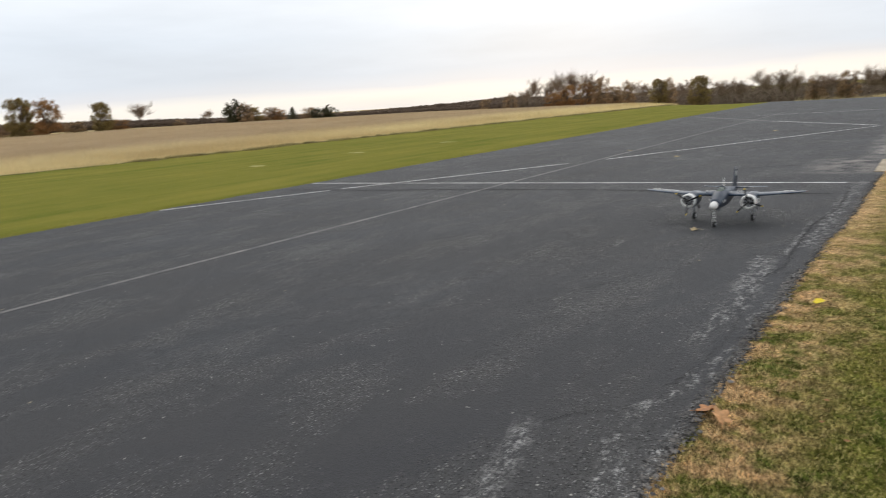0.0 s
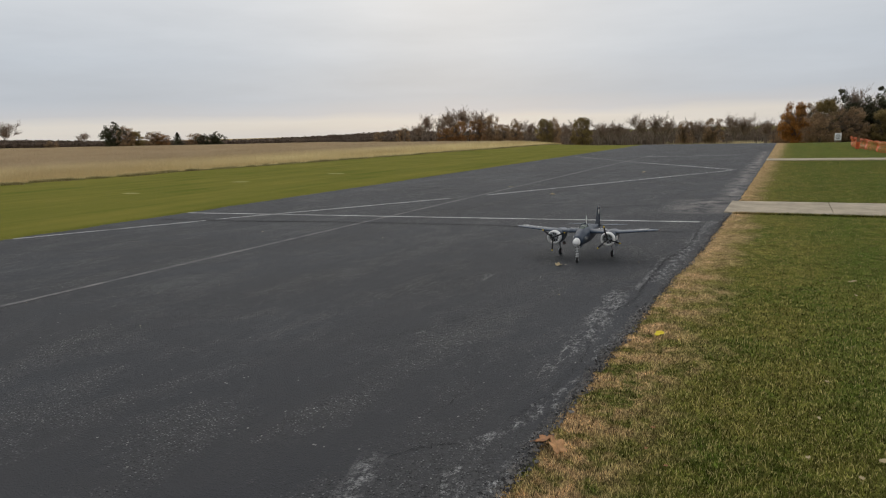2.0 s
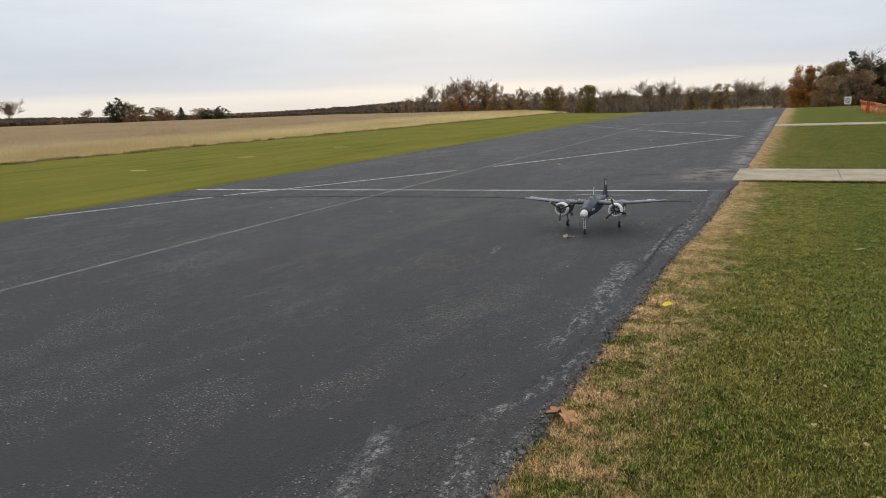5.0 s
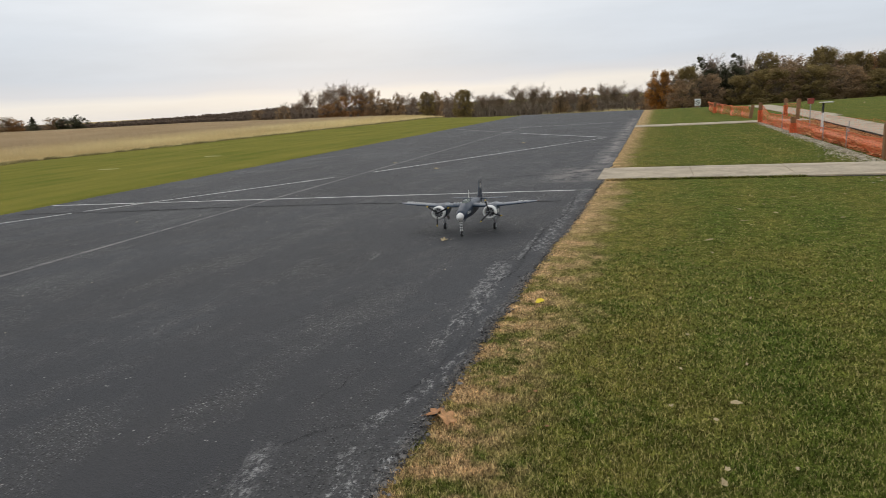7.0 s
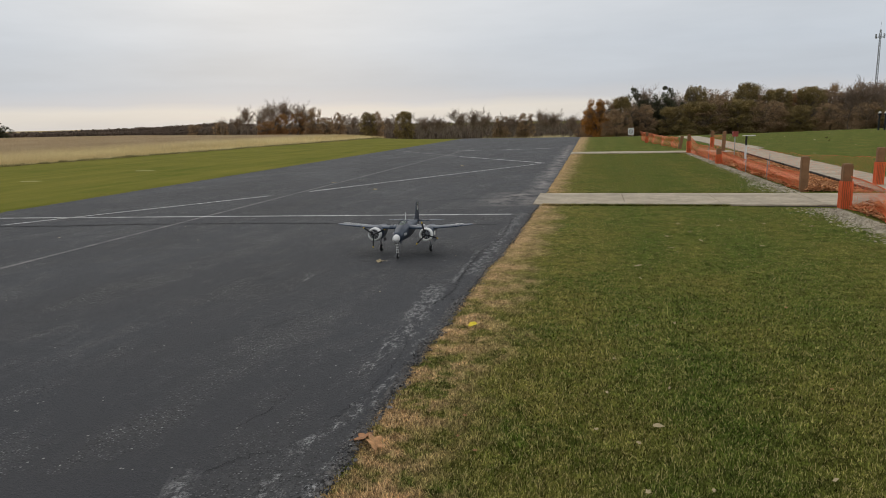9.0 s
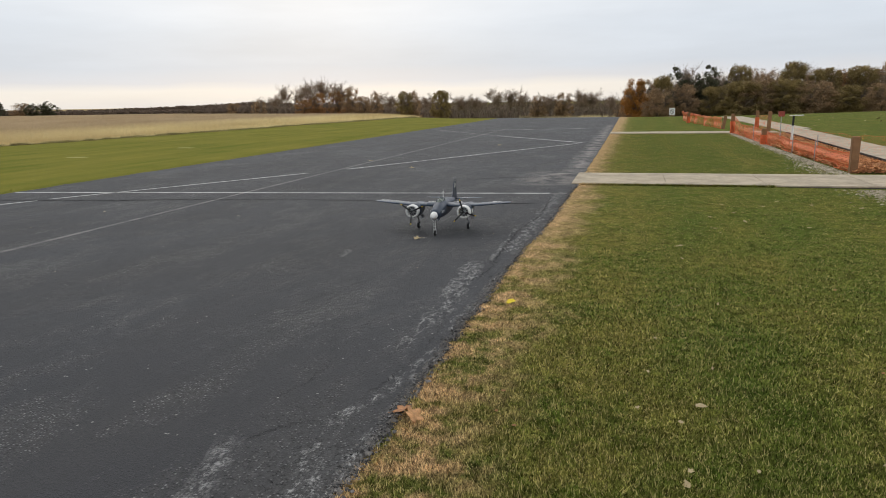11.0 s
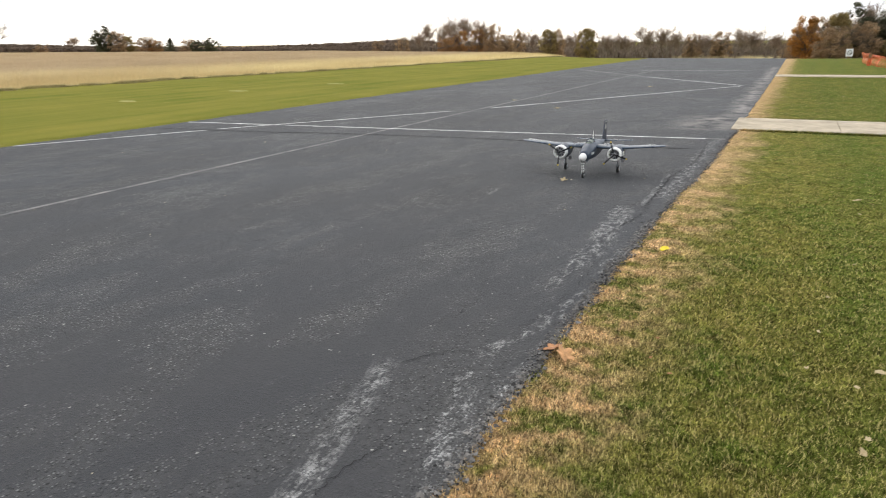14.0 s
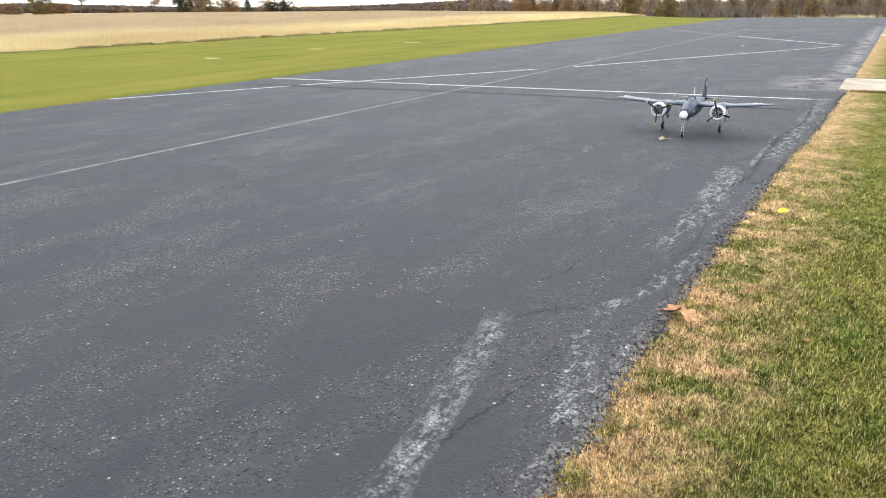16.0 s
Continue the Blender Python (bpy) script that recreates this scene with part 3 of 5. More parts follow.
def star_mesh(r, depth=0.0015):
    bm = bmesh.new()
    pts = [Vector(((r if i % 2 == 0 else r * 0.4) * math.sin(math.pi * i / 5), (r if i % 2 == 0 else r * 0.4) * math.cos(math.pi * i / 5), 0)) for i in range(10)]
    top = [bm.verts.new(p + Vector((0, 0, depth))) for p in pts]
    low = [bm.verts.new(p) for p in pts]
    c = bm.verts.new((0, 0, depth))
    for i in range(10):
        bm.faces.new((top[i], top[(i + 1) % 10], c))
        bm.faces.new((low[i], low[(i + 1) % 10], top[(i + 1) % 10], top[i]))
    for s in (-1, 1):
        box(r * 1.0, r * 0.5, depth, (s * r * 1.5, 0, depth / 2), bm=bm)
    return bm


def lettering(text, size, mat):
    cu = bpy.data.curves.new("letters", "FONT")
    cu.body, cu.size, cu.align_x, cu.align_y, cu.extrude, cu.resolution_u = text, size, "CENTER", "CENTER", 0.0006, 3
    tmp = bpy.data.objects.new("letters", cu)
    scene.collection.objects.link(tmp)
    bpy.context.view_layer.update()
    me = bpy.data.meshes.new_from_object(tmp.evaluated_get(bpy.context.evaluated_depsgraph_get()))
    bpy.data.objects.remove(tmp)
    me.materials.clear()
    me.materials.append(mat)
    return me


def wheel(parent, x, y, r, w):
    tyre = bmesh.new()
    prof = [(r * 0.55, -w), (r * 0.86, -w), (r, -w * 0.5), (r, w * 0.5), (r * 0.86, w), (r * 0.55, w)]
    loft([[Vector((x + o, y + a * math.cos(t), r + a * math.sin(t))) for t in np.linspace(0, 2 * math.pi, 18, endpoint=False)] for a, o in prof], True, tyre)
    ob = part("wheel", tyre, M_BLACK, parent, "black rubber wheel", True)
    hub = loft([[Vector((x + o, y + a * math.cos(t), r + a * math.sin(t))) for t in np.linspace(0, 2 * math.pi, 12, endpoint=False)] for a, o in ((r * 0.5, -w * 1.12), (r * 0.55, 0), (r * 0.5, w * 1.12))])
    part("hub", hub, M_ALU, ob, "silver wheel hub", True)
    return ob


def model_aeroplane(m):
    a = thing("model_aeroplane", "navy blue twin-engined model aeroplane with white cowlings on the runway", "model aeroplane", m=m)
    # fuselage: a slim body, deepest at the wing, drooping to the tail
    secs = [(0.50, 0.043, 0.047, 0.236), (0.44, 0.056, 0.063, 0.246), (0.33, 0.071, 0.085, 0.266), (0.20, 0.082, 0.104, 0.285), (0.05, 0.082, 0.108, 0.288),
            (-0.15, 0.076, 0.100, 0.288), (-0.35, 0.062, 0.085, 0.292), (-0.55, 0.045, 0.068, 0.300), (-0.72, 0.028, 0.050, 0.310), (-0.86, 0.010, 0.022, 0.318)]
    body = part("fuselage", loft([ring(y, rx, rz, zc, n=24) for y, rx, rz, zc in secs]), M_NAVY, a, smooth=True)
    nose = [(0.502, 0.0435, 0.0475, 0.236), (0.54, 0.040, 0.044, 0.234), (0.575, 0.031, 0.034, 0.232), (0.60, 0.017, 0.019, 0.231), (0.608, 0.004, 0.004, 0.231)]
    part("nose_cone", loft([ring(y, rx, rz, zc, n=24) for y, rx, rz, zc in nose]), M_WHITE, a, "white rounded nose cone", True)
    # canopy with frames
    can = [(0.27, 0.018, 0.006, 0.358), (0.22, 0.038, 0.036, 0.360), (0.15, 0.043, 0.054, 0.364), (0.06, 0.041, 0.049, 0.368), (-0.02, 0.034, 0.030, 0.372), (-0.06, 0.012, 0.008, 0.374)]
    glass = part("canopy", loft([ring(y, rx, rz, zc, n=16) for y, rx, rz, zc in can]), M_GLASS, a, "green tinted clear canopy", True)
    for y, rx, rz, zc in (can[1], can[2], can[3]):
        arch = [(rx * 1.03 * math.cos(t), y, zc + rz * 1.04 * math.sin(t)) for t in np.linspace(0, math.pi, 11)]
        part("canopy_frame", tube(arch, 0.0035, 6), M_NAVY, glass)
    part("canopy_frame", tube([(0, 0.25, 0.388), (0, 0.215, 0.407), (0, 0.15, 0.431), (0, 0.06, 0.427), (0, -0.02, 0.405)], 0.003, 6), M_NAVY, glass)
    part("antenna_mast", tube([(0, -0.02, 0.40), (0, -0.03, 0.505)], [0.005, 0.003], 6), M_WHITE, a, "thin pale antenna mast")
    # wings: inner panel level, outer panel rising a little, with movable surfaces
    for s in (-1, 1):
        stations = [(0.05, 0.135, 0.335, 0.318, 0.15), (0.30, 0.125, 0.32, 0.318, 0.145), (0.42, 0.112, 0.295, 0.322, 0.135), (0.64, 0.085, 0.235, 0.340, 0.125), (0.80, 0.062, 0.175, 0.354, 0.115), (0.838, 0.042, 0.125, 0.358, 0.10), (0.852, 0.012, 0.06, 0.360, 0.08)]
        wing = part("wing", loft([foil(s * x, yl, c, z, th * 0.5) for x, yl, c, z, th in stations]), M_PALEBLUE, a, smooth=True)
        part("aileron", loft([[Vector((s * x, yl - c * 0.76, z + 0.0135)), Vector((s * x, yl - c * 0.77, z + 0.016)), Vector((s * x, yl - c - 0.006, z + 0.004)), Vector((s * x, yl - c - 0.006, z + 0.001))]
                               for x, yl, c, z in ((0.47, 0.105, 0.28, 0.326), (0.80, 0.062, 0.175, 0.354))]), M_NAVY, wing)
        part("flap", loft([[Vector((s * x, yl - c * 0.78, z + 0.014)), Vector((s * x, yl - c * 0.79, z + 0.018)), Vector((s * x, yl - c - 0.006, z + 0.003)), Vector((s * x, yl - c - 0.006, z + 0.000))]
                            for x, yl, c, z in ((0.10, 0.133, 0.333, 0.318), (0.25, 0.127, 0.324, 0.318))]), M_NAVY, wing)
        for x0, x1 in ((0.11, 0.14), (0.15, 0.18), (0.19, 0.22)):
            part("stencil_bar", box((x1 - x0) * 0.9, 0.014, 0.0015, (s * (x0 + x1) / 2, -0.155, 0.3435), turn=Matrix.Rotation(radians(-9), 4, "X")), M_WHITE, wing)
        part("wing_tip_lamp", box(0.012, 0.028, 0.010, (s * 0.855, -0.012, 0.362), 0.004), M_RED if s < 0 else M_STEEL, wing)
        # nacelle, cowling, engine and airscrew
        cx, cz = s * 0.315, 0.262
        nac = [(0.245, 0.070, 0.072, 0.0), (0.18, 0.082, 0.084, 0.0), (0.08, 0.080, 0.088, 0.003), (-0.05, 0.070, 0.085, 0.008), (-0.18, 0.050, 0.066, 0.020), (-0.28, 0.026, 0.036, 0.040), (-0.33, 0.006, 0.010, 0.055)]
        nacelle = part("nacelle", loft([ring(y, rx, rz, cz + dz, cx, 20) for y, rx, rz, dz in nac]), M_NAVY, a, smooth=True)
        cowl = [(0.235, 0.0765), (0.25, 0.0815), (0.29, 0.0825), (0.318, 0.079), (0.334, 0.071), (0.336, 0.064), (0.325, 0.058), (0.262, 0.056), (0.235, 0.0765)]
        cowling = part("cowling", loft([ring(y, r, r, cz, cx, 28) for y, r in cowl], False), M_WHITE, nacelle, "white engine cowling ring", True)
        part("engine_face", loft([ring(y, r, r, cz, cx, 20) for y, r in ((0.262, 0.057), (0.272, 0.050), (0.276, 0.02))]), M_ENGINE, nacelle, "black radial engine front")
        for k in range(9):
            t = 2 * math.pi * k / 9 + 0.2
            d = Vector((math.cos(t), 0, math.sin(t)))
            c = Vector((cx, 0.282, cz))
            part("cylinder", tube([c + d * 0.020, c + d * 0.038, c + d * 0.039, c + d * 0.053], [0.006, 0.0065, 0.0085, 0.0085], 7), M_ALU if k % 2 else M_STEEL, nacelle)
        part("gear_case", loft([ring(y, r, r, cz, cx, 14) for y, r in ((0.270, 0.024), (0.30, 0.023), (0.318, 0.014), (0.335, 0.012))]), M_ALU, nacelle, "silver gear case", True)
        prop = part("propeller", loft([ring(y, r, r, cz, cx, 12) for y, r in ((0.333, 0.013), (0.352, 0.013), (0.366, 0.007), (0.37, 0.002))]), M_BLACK, nacelle, "black three-blade propeller at rest", True)
        for k in range(3):
            turn = Matrix.Translation((cx, 0.345, cz)) @ Matrix.Rotation(radians(35 + 120 * k + 20 * s), 4, "Y")
            for nm, mt, spans in (("blade", M_BLACK, [(0.008, 0.006), (0.05, 0.010), (0.10, 0.0105), (0.140, 0.009)]), ("blade_tip", M_TIP, [(0.1402, 0.009), (0.152, 0.0075), (0.160, 0.004)])):
                rings = []
                for h, w in spans:
                    tw = radians(55 - 250 * h)
                    rings.append([turn @ Vector((math.cos(tw) * u * w, math.sin(tw) * u * w + q * 0.0022, h)) for u, q in ((-1, 0), (0, 1), (1, 0), (0, -1))])
                part(nm, loft(rings), mt, prop, "yellow blade tip" if nm == "blade_tip" else "")
        # exhaust panel, main leg, doors, wheel
        part("exhaust_panel", box(0.004, 0.10, 0.05, (cx + s * 0.0815, 0.16, cz + 0.006), 0.0015), M_WHITE, nacelle, "white panel behind the cowling")
        leg = part("main_leg", tube([(cx, 0.02, 0.19), (cx, -0.005, 0.10), (cx, -0.01, 0.052)], [0.010, 0.009, 0.007], 8), M_STEEL, a, "steel main undercarriage leg", True)
        part("drag_strut", tube([(cx, 0.07, 0.185), (cx, 0.0, 0.10)], 0.004, 6), M_STEEL, leg)
        part("torque_link", tube([(cx, 0.012, 0.105), (cx, 0.028, 0.085), (cx, 0.0, 0.062)], 0.0035, 6), M_STEEL, leg)
        for o in (-0.045, 0.045):
            part("gear_door", box(0.003, 0.13, 0.055, (cx + o, -0.03, 0.162), 0.001, turn=Matrix.Rotation(radians(-12 if o > 0 else 12), 4, "Y")), M_NAVY, leg)
        part("fork", tube([(cx, -0.01, 0.075), (cx + s * 0.022, -0.01, 0.072), (cx + s * 0.022, -0.01, 0.043)], 0.005, 6), M_STEEL, leg)
        wheel(leg, cx, -0.01, 0.043, 0.014)
        # tailplane
        tail = [(0.01, -0.665, 0.155, 0.342, 0.10), (0.20, -0.685, 0.125, 0.348, 0.10), (0.34, -0.705, 0.09, 0.352, 0.09), (0.375, -0.725, 0.05, 0.353, 0.08)]
        tp = part("tailplane", loft([foil(s * x, yl, c, z, th * 0.5) for x, yl, c, z, th in tail]), M_PALEBLUE, a, smooth=True)
        part("elevator", loft([[Vector((s * x, yl - c * 0.62, z + 0.004)), Vector((s * x, yl - c * 0.64, z + 0.008)), Vector((s * x, yl - c - 0.02, z + 0.003)), Vector((s * x, yl - c - 0.02, z))]
                                for x, yl, c, z in ((0.03, -0.667, 0.153, 0.342), (0.345, -0.705, 0.09, 0.352))]), M_NAVY, tp)
    # fin and rudder
    def fin_ring(z, y0, chord, th):
        return [Vector((p.z - 0.0, p.y, z)) for p in foil(0, y0, chord, 0.0, th)]
    fin_secs = [(0.31, -0.52, 0.34, 0.05), (0.36, -0.60, 0.27, 0.05), (0.44, -0.655, 0.215, 0.045), (0.54, -0.70, 0.165, 0.04), (0.585, -0.725, 0.125, 0.035), (0.60, -0.755, 0.06, 0.02)]
    fin = part("fin", loft([fin_ring(*f) for f in fin_secs]), M_NAVY, a, smooth=True)
    part("rudder", loft([[Vector((-0.003, y, z)), Vector((0.003, y, z)), Vector((0.0015, y - c, z)), Vector((-0.0015, y - c, z))] for z, y, c in ((0.315, -0.855, 0.05), (0.45, -0.862, 0.038), (0.575, -0.848, 0.02))]), M_NAVY, fin)
    for sx in (-1, 1):
        for dy in (-0.028, 0.006, 0.036):
            part("code_bar", box(0.002, 0.016, 0.058, (sx * 0.0085, -0.77 + dy, 0.515), turn=Matrix.Rotation(radians(8 * (1 if dy > 0 else -1)), 4, "X")), M_WHITE, fin, "white code letter shown as a bar")
        part("code_bar", box(0.002, 0.05, 0.012, (sx * 0.0065, -0.785, 0.574)), M_WHITE, fin)
        st = star_mesh(0.036)
        side = part("insignia", st, M_WHITE, body, "white star with side bars", at=Matrix.Translation((sx * 0.058, -0.46, 0.300)) @ Matrix.Rotation(radians(90 * sx), 4, "Z") @ Matrix.Rotation(radians(90), 4, "X"))
        side.matrix_basis = Matrix.Translation((sx * 0.0575, -0.47, 0.298)) @ Matrix(((0, 0, sx, 0), (sx, 0, 0, 0), (0, 1, 0, 0), (0, 0, 0, 1))) @ Matrix.Rotation(radians(5 * -1), 4, "Y")
        for dy in (0.30, 0.335, 0.37):
            part("stencil_bar", box(0.002, 0.018, 0.03, (sx * (0.0775 if dy < 0.32 else 0.0735 if dy < 0.35 else 0.069), dy, 0.270)), M_WHITE, body)
    part("insignia", star_mesh(0.042), M_WHITE, a, "white star with side bars on the wing", at=Matrix.Translation((-0.645, -0.018, 0.3605)) @ Matrix.Rotation(radians(4.8), 4, "Y") @ Matrix.Rotation(radians(-2), 4, "X"))
    part("wing_lettering", lettering("MARINES", 0.088, M_WHITE), M_WHITE, a, "white painted word on the wing", at=Matrix.Translation((0.62, -0.03, 0.3605)) @ Matrix.Rotation(radians(-5.0), 4, "Y") @ Matrix.Rotation(radians(-3), 4, "X"))
    # nose leg with its checkered door
    leg = part("nose_leg", tube([(0, 0.44, 0.215), (0, 0.462, 0.10), (0, 0.465, 0.04)], [0.009, 0.008, 0.006], 8), M_STEEL, a, "steel nose leg", True)
    part("checkered_door", box(0.040, 0.006, 0.150, (0, 0.478, 0.135), 0.002, turn=Matrix.Rotation(radians(-6), 4, "X")), M_CHECK, leg, "black and white checkered leg door")
    part("fork", tube([(0, 0.465, 0.062), (0.017, 0.466, 0.058), (0.017, 0.466, 0.033)], 0.004, 6), M_STEEL, leg)
    wheel(leg, 0, 0.466, 0.033, 0.011)
    for sx in (-1, 1):
        part("gear_door", box(0.003, 0.10, 0.035, (sx * 0.034, 0.40, 0.185), 0.001), M_WHITE if sx > 0 else M_NAVY, a)
    part("aerial", tube([(0.03, 0.36, 0.19), (0.03, 0.345, 0.165)], 0.003, 6), M_STEEL, a)
    part("lower_antenna", tube([(0, -0.68, 0.27), (0, -0.70, 0.245), (0, -0.735, 0.24)], 0.005, 6), M_STEEL, a)
    # it sits nose-high: body, wings and tail slope down to the rear, the wheels stay
    for ob in a.children_recursive:
        at = ob.matrix_basis.translation
        if at.length > 0.01:
            ob.matrix_basis = Matrix.Translation((0, 0, 0.058 * (at.y - 0.30))) @ ob.matrix_basis
            continue
        for v in ob.data.vertices:
            k = min(1.0, max(0.0, (v.co.z - 0.10) / 0.08))
            v.co.z += k * 0.058 * (v.co.y - 0.30)
    return a


model_aeroplane(pose(-2.08, 8.22, 0.0145, 0, 0, 183))

# ---- netting, posts and beds beside the pit walk ----
def timber_post(m, h, wrap=False, lean=0.0):
    p = thing("fence_post", "weathered square timber fence post" + (" wrapped in orange netting" if wrap else " beside the walk"), "post", "posts of the netting", m @ pose(0, 0, 0, 0, lean, 0))
    part("timber", box(0.145, 0.14, h + 0.1, (0, 0, h / 2 - 0.05), 0.012), M_WOOD, p)
    part("cap", loft([[Vector((sx * k, sy * k * 0.9, z)) for sx, sy in ((-1, -1), (1, -1), (1, 1), (-1, 1))] for k, z in ((0.068, h + 0.001), (0.064, h + 0.014), (0.04, h + 0.02))]), M_WOOD, p)
    if wrap:
        n, rows = 22, 14
        bm = bmesh.new()
        for z in np.linspace(0.02, h * 0.62, rows):
            box(0.168, 0.163, 0.010, (0, 0, float(z)), bm=bm)
        for k in range(n):
            u = k / n * 4
            c = [(-0.083 + 0.166 * (u % 1), -0.08), (0.083, -0.08 + 0.16 * (u % 1)), (0.083 - 0.166 * (u % 1), 0.08), (-0.083, 0.08 - 0.16 * (u % 1))][int(u)]
            box(0.014, 0.012, h * 0.62, (c[0], c[1], h * 0.32), bm=bm)
        part("net_wrap", bm, M_NET, p, "orange plastic netting wrapped round")
    return p


for x, y, h, wrap, lean in ((4.37, 12.8, 0.74, True, 0), (4.50, 15.65, 0.71, False, 0), (6.36, 16.9, 0.82, True, 0), (4.37, 32.3, 0.80, True, 0), (5.95, 33.2, 0.87, False, 2),
                            (6.15, 37.4, 0.82, True, 0), (4.5, 36.6, 0.62, False, 9), (4.34, 24.7, 0.50, True, 0), (3.55, 45.5, 0.62, True, 3)):
    timber_post(pose(x, y, 0), h, wrap, lean)


def netting(a, b, tops, seed, cell=0.045, wire=0.0075, drape=0.25):
    """Orange plastic mesh hung from a to b; tops: heights along it. Strands are real, the foot bellies out."""
    a, b = np.array(a, float), np.array(b, float)
    length = np.hypot(*(b - a))
    n = int(length / cell)
    d = (b - a) / length
    s = np.array([-d[1], d[0]])
    rows = 11
    u = np.linspace(0, 1, n + 1)
    top = np.interp(u, np.linspace(0, 1, len(tops)), tops)
    top = top + np.array([0.05 * noise.noise((float(k) * length * 0.9, seed, 0)) for k in u])
    belly = np.array([noise.noise((float(k) * length * 0.6, seed, 5)) for k in u])
    v = np.arange(rows + 1) / rows
    P = np.zeros((n + 1, rows + 1, 3))
    for j, w in enumerate(v):
        off = belly * drape * (1 - w) + 0.03 * math.sin(9 * w)
        P[:, j, :2] = a + (b - a) * u[:, None] + s * off[:, None]
        P[:, j, 2] = 0.012 + (top - 0.012) * w
    verts, faces = [], []
    along = np.array([*d, 0]) * wire / 2
    up = np.array([0, 0, wire / 2])
    A, B = P[:-1, :-1].reshape(-1, 3), P[1:, 1:].reshape(-1, 3)
    C, D = P[:-1, 1:].reshape(-1, 3), P[1:, :-1].reshape(-1, 3)
    for p, q, o in ((A, B, along), (C, D, along), (P[:-1, -1], P[1:, -1], up * 1.5), (P[:-1, 0], P[1:, 0], up)):
        base = sum(len(x) for x in verts)
        m = len(p)
        verts.append(np.stack([p - o, p + o, q + o, q - o], 1).reshape(-1, 3))
        faces.append(base + np.arange(m * 4).reshape(m, 4))
    ob = new("orange_netting", raw("orange_netting", np.concatenate(verts), np.concatenate(faces), M_NET))
    return tagged(ob, "sagging orange plastic safety netting between posts", "netting", "orange netting")


netting((4.40, 32.2), (4.52, 15.8), [0.70, 0.42, 0.48, 0.40, 0.36, 0.34, 0.34, 0.36], 1.0, wire=0.0155)
netting((4.45, 36.7), (3.55, 51.0), [0.55, 0.50, 0.55, 0.6], 2.0, wire=0.017)
netting((4.39, 12.7), (4.25, 4.5), [0.55, 0.45, 0.5, 0.5], 3.0, 0.05, 0.013)
netting((6.40, 17.0), (5.98, 33.0), [0.62, 0.40, 0.34, 0.5], 4.0, 0.08, 0.004, 0.1)
netting((6.5, 16.7), (6.6, 7.0), [0.66, 0.45, 0.5], 5.0, 0.08, 0.010, 0.1)
netting((6.0, 33.4), (6.15, 37.2), [0.7, 0.6], 6.0, 0.06, 0.007, 0.1)


def scatter_leaves(name, xs, ys, zs, size, mat, label, category, seed, kind="stuff"):
    """Many curled leaves as small bent quads."""
    r = np.random.default_rng(seed)
    n = len(xs)
    ang, tilt = r.uniform(0, 2 * np.pi, n), r.uniform(-0.7, 0.7, n)
    sz = size * r.uniform(0.5, 1.3, n)
    e1 = np.stack([np.cos(ang), np.sin(ang), np.sin(tilt)], -1) * sz[:, None]
    e2 = np.stack([-np.sin(ang), np.cos(ang), r.uniform(-0.5, 0.5, n)], -1) * (sz * r.uniform(0.4, 0.8, n))[:, None]
    c = np.stack([xs, ys, zs + sz * 0.25], -1)
    dip = np.zeros((n, 3))
    dip[:, 2] = -sz * r.uniform(0, 0.35, n)
    v = np.stack([c - e1, c - e2 + dip, c + e1, c + e2 + dip], 1).reshape(-1, 3)
    f = np.arange(4 * n).reshape(n, 4)
    tri = np.concatenate([f[:, [0, 1, 3]], f[:, [1, 2, 3]]])
    return tagged(new(name, raw(name, v, tri, mat)), label, category, kind=kind)


r = np.random.default_rng(5)
n = 34000
by = r.uniform(15.5, 32.3, n)
bx = 4.45 + r.uniform(0, 1, n) * (1.30 + 0.85 * (by - 15.5) / 20.5)
scatter_leaves("leaf_litter", bx, by, 0.11 * np.exp(-((bx - 4.8) / 0.45) ** 2) * r.uniform(0.1, 1, n), 0.036, M_LITTER, "brown-orange fallen leaves heaped behind the netting", "leaf litter", 6)
n = 26000
bx, by = r.uniform(4.4, 6.3, n), r.uniform(4.5, 12.9, n)
scatter_leaves("leaf_litter", bx, by, 0.15 * np.exp(-((bx - 5.0) / 0.6) ** 2) * r.uniform(0.1, 1, n), 0.033, M_LITTER, "brown-orange fallen leaves heaped by the path", "leaf litter", 7)


def stones(name, xs, ys, size, mat, label, category, seed, zs=0.0):
    """Loose stones, each an uneven little polyhedron."""
    r = np.random.default_rng(seed)
    n = len(xs)
    base = np.array([(1, 0, 0), (-1, 0, 0), (0, 1, 0), (0, -1, 0), (0, 0, 1), (0, 0, -0.6)], float)
    tri = np.array([(0, 2, 4), (2, 1, 4), (1, 3, 4), (3, 0, 4), (2, 0, 5), (1, 2, 5), (3, 1, 5), (0, 3, 5)])
    k = base[None] * r.uniform(0.55, 1.2, (n, 6, 1)) + r.normal(0, 0.12, (n, 6, 3))
    k *= (size * r.lognormal(0, 0.35, n))[:, None, None]
    a = r.uniform(0, 2 * np.pi, n)
    ca, sa = np.cos(a)[:, None], np.sin(a)[:, None]
    x, y = k[..., 0] * ca - k[..., 1] * sa, k[..., 0] * sa + k[..., 1] * ca
    k = np.stack([x + xs[:, None], y + ys[:, None], k[..., 2] * 0.7 + zs], -1)
    f = (tri[None] + 6 * np.arange(n)[:, None, None]).reshape(-1, 3)
    return tagged(new(name, raw(name, k.reshape(-1, 3), f, mat)), label, category, kind="stuff")


n = 9000
gy = r.uniform(4.0, 12.8, n)
gx = 4.30 - np.abs(r.normal(0, 0.22, n)) * np.interp(gy, [4, 10, 12.8], [0.9, 1.0, 1.3])
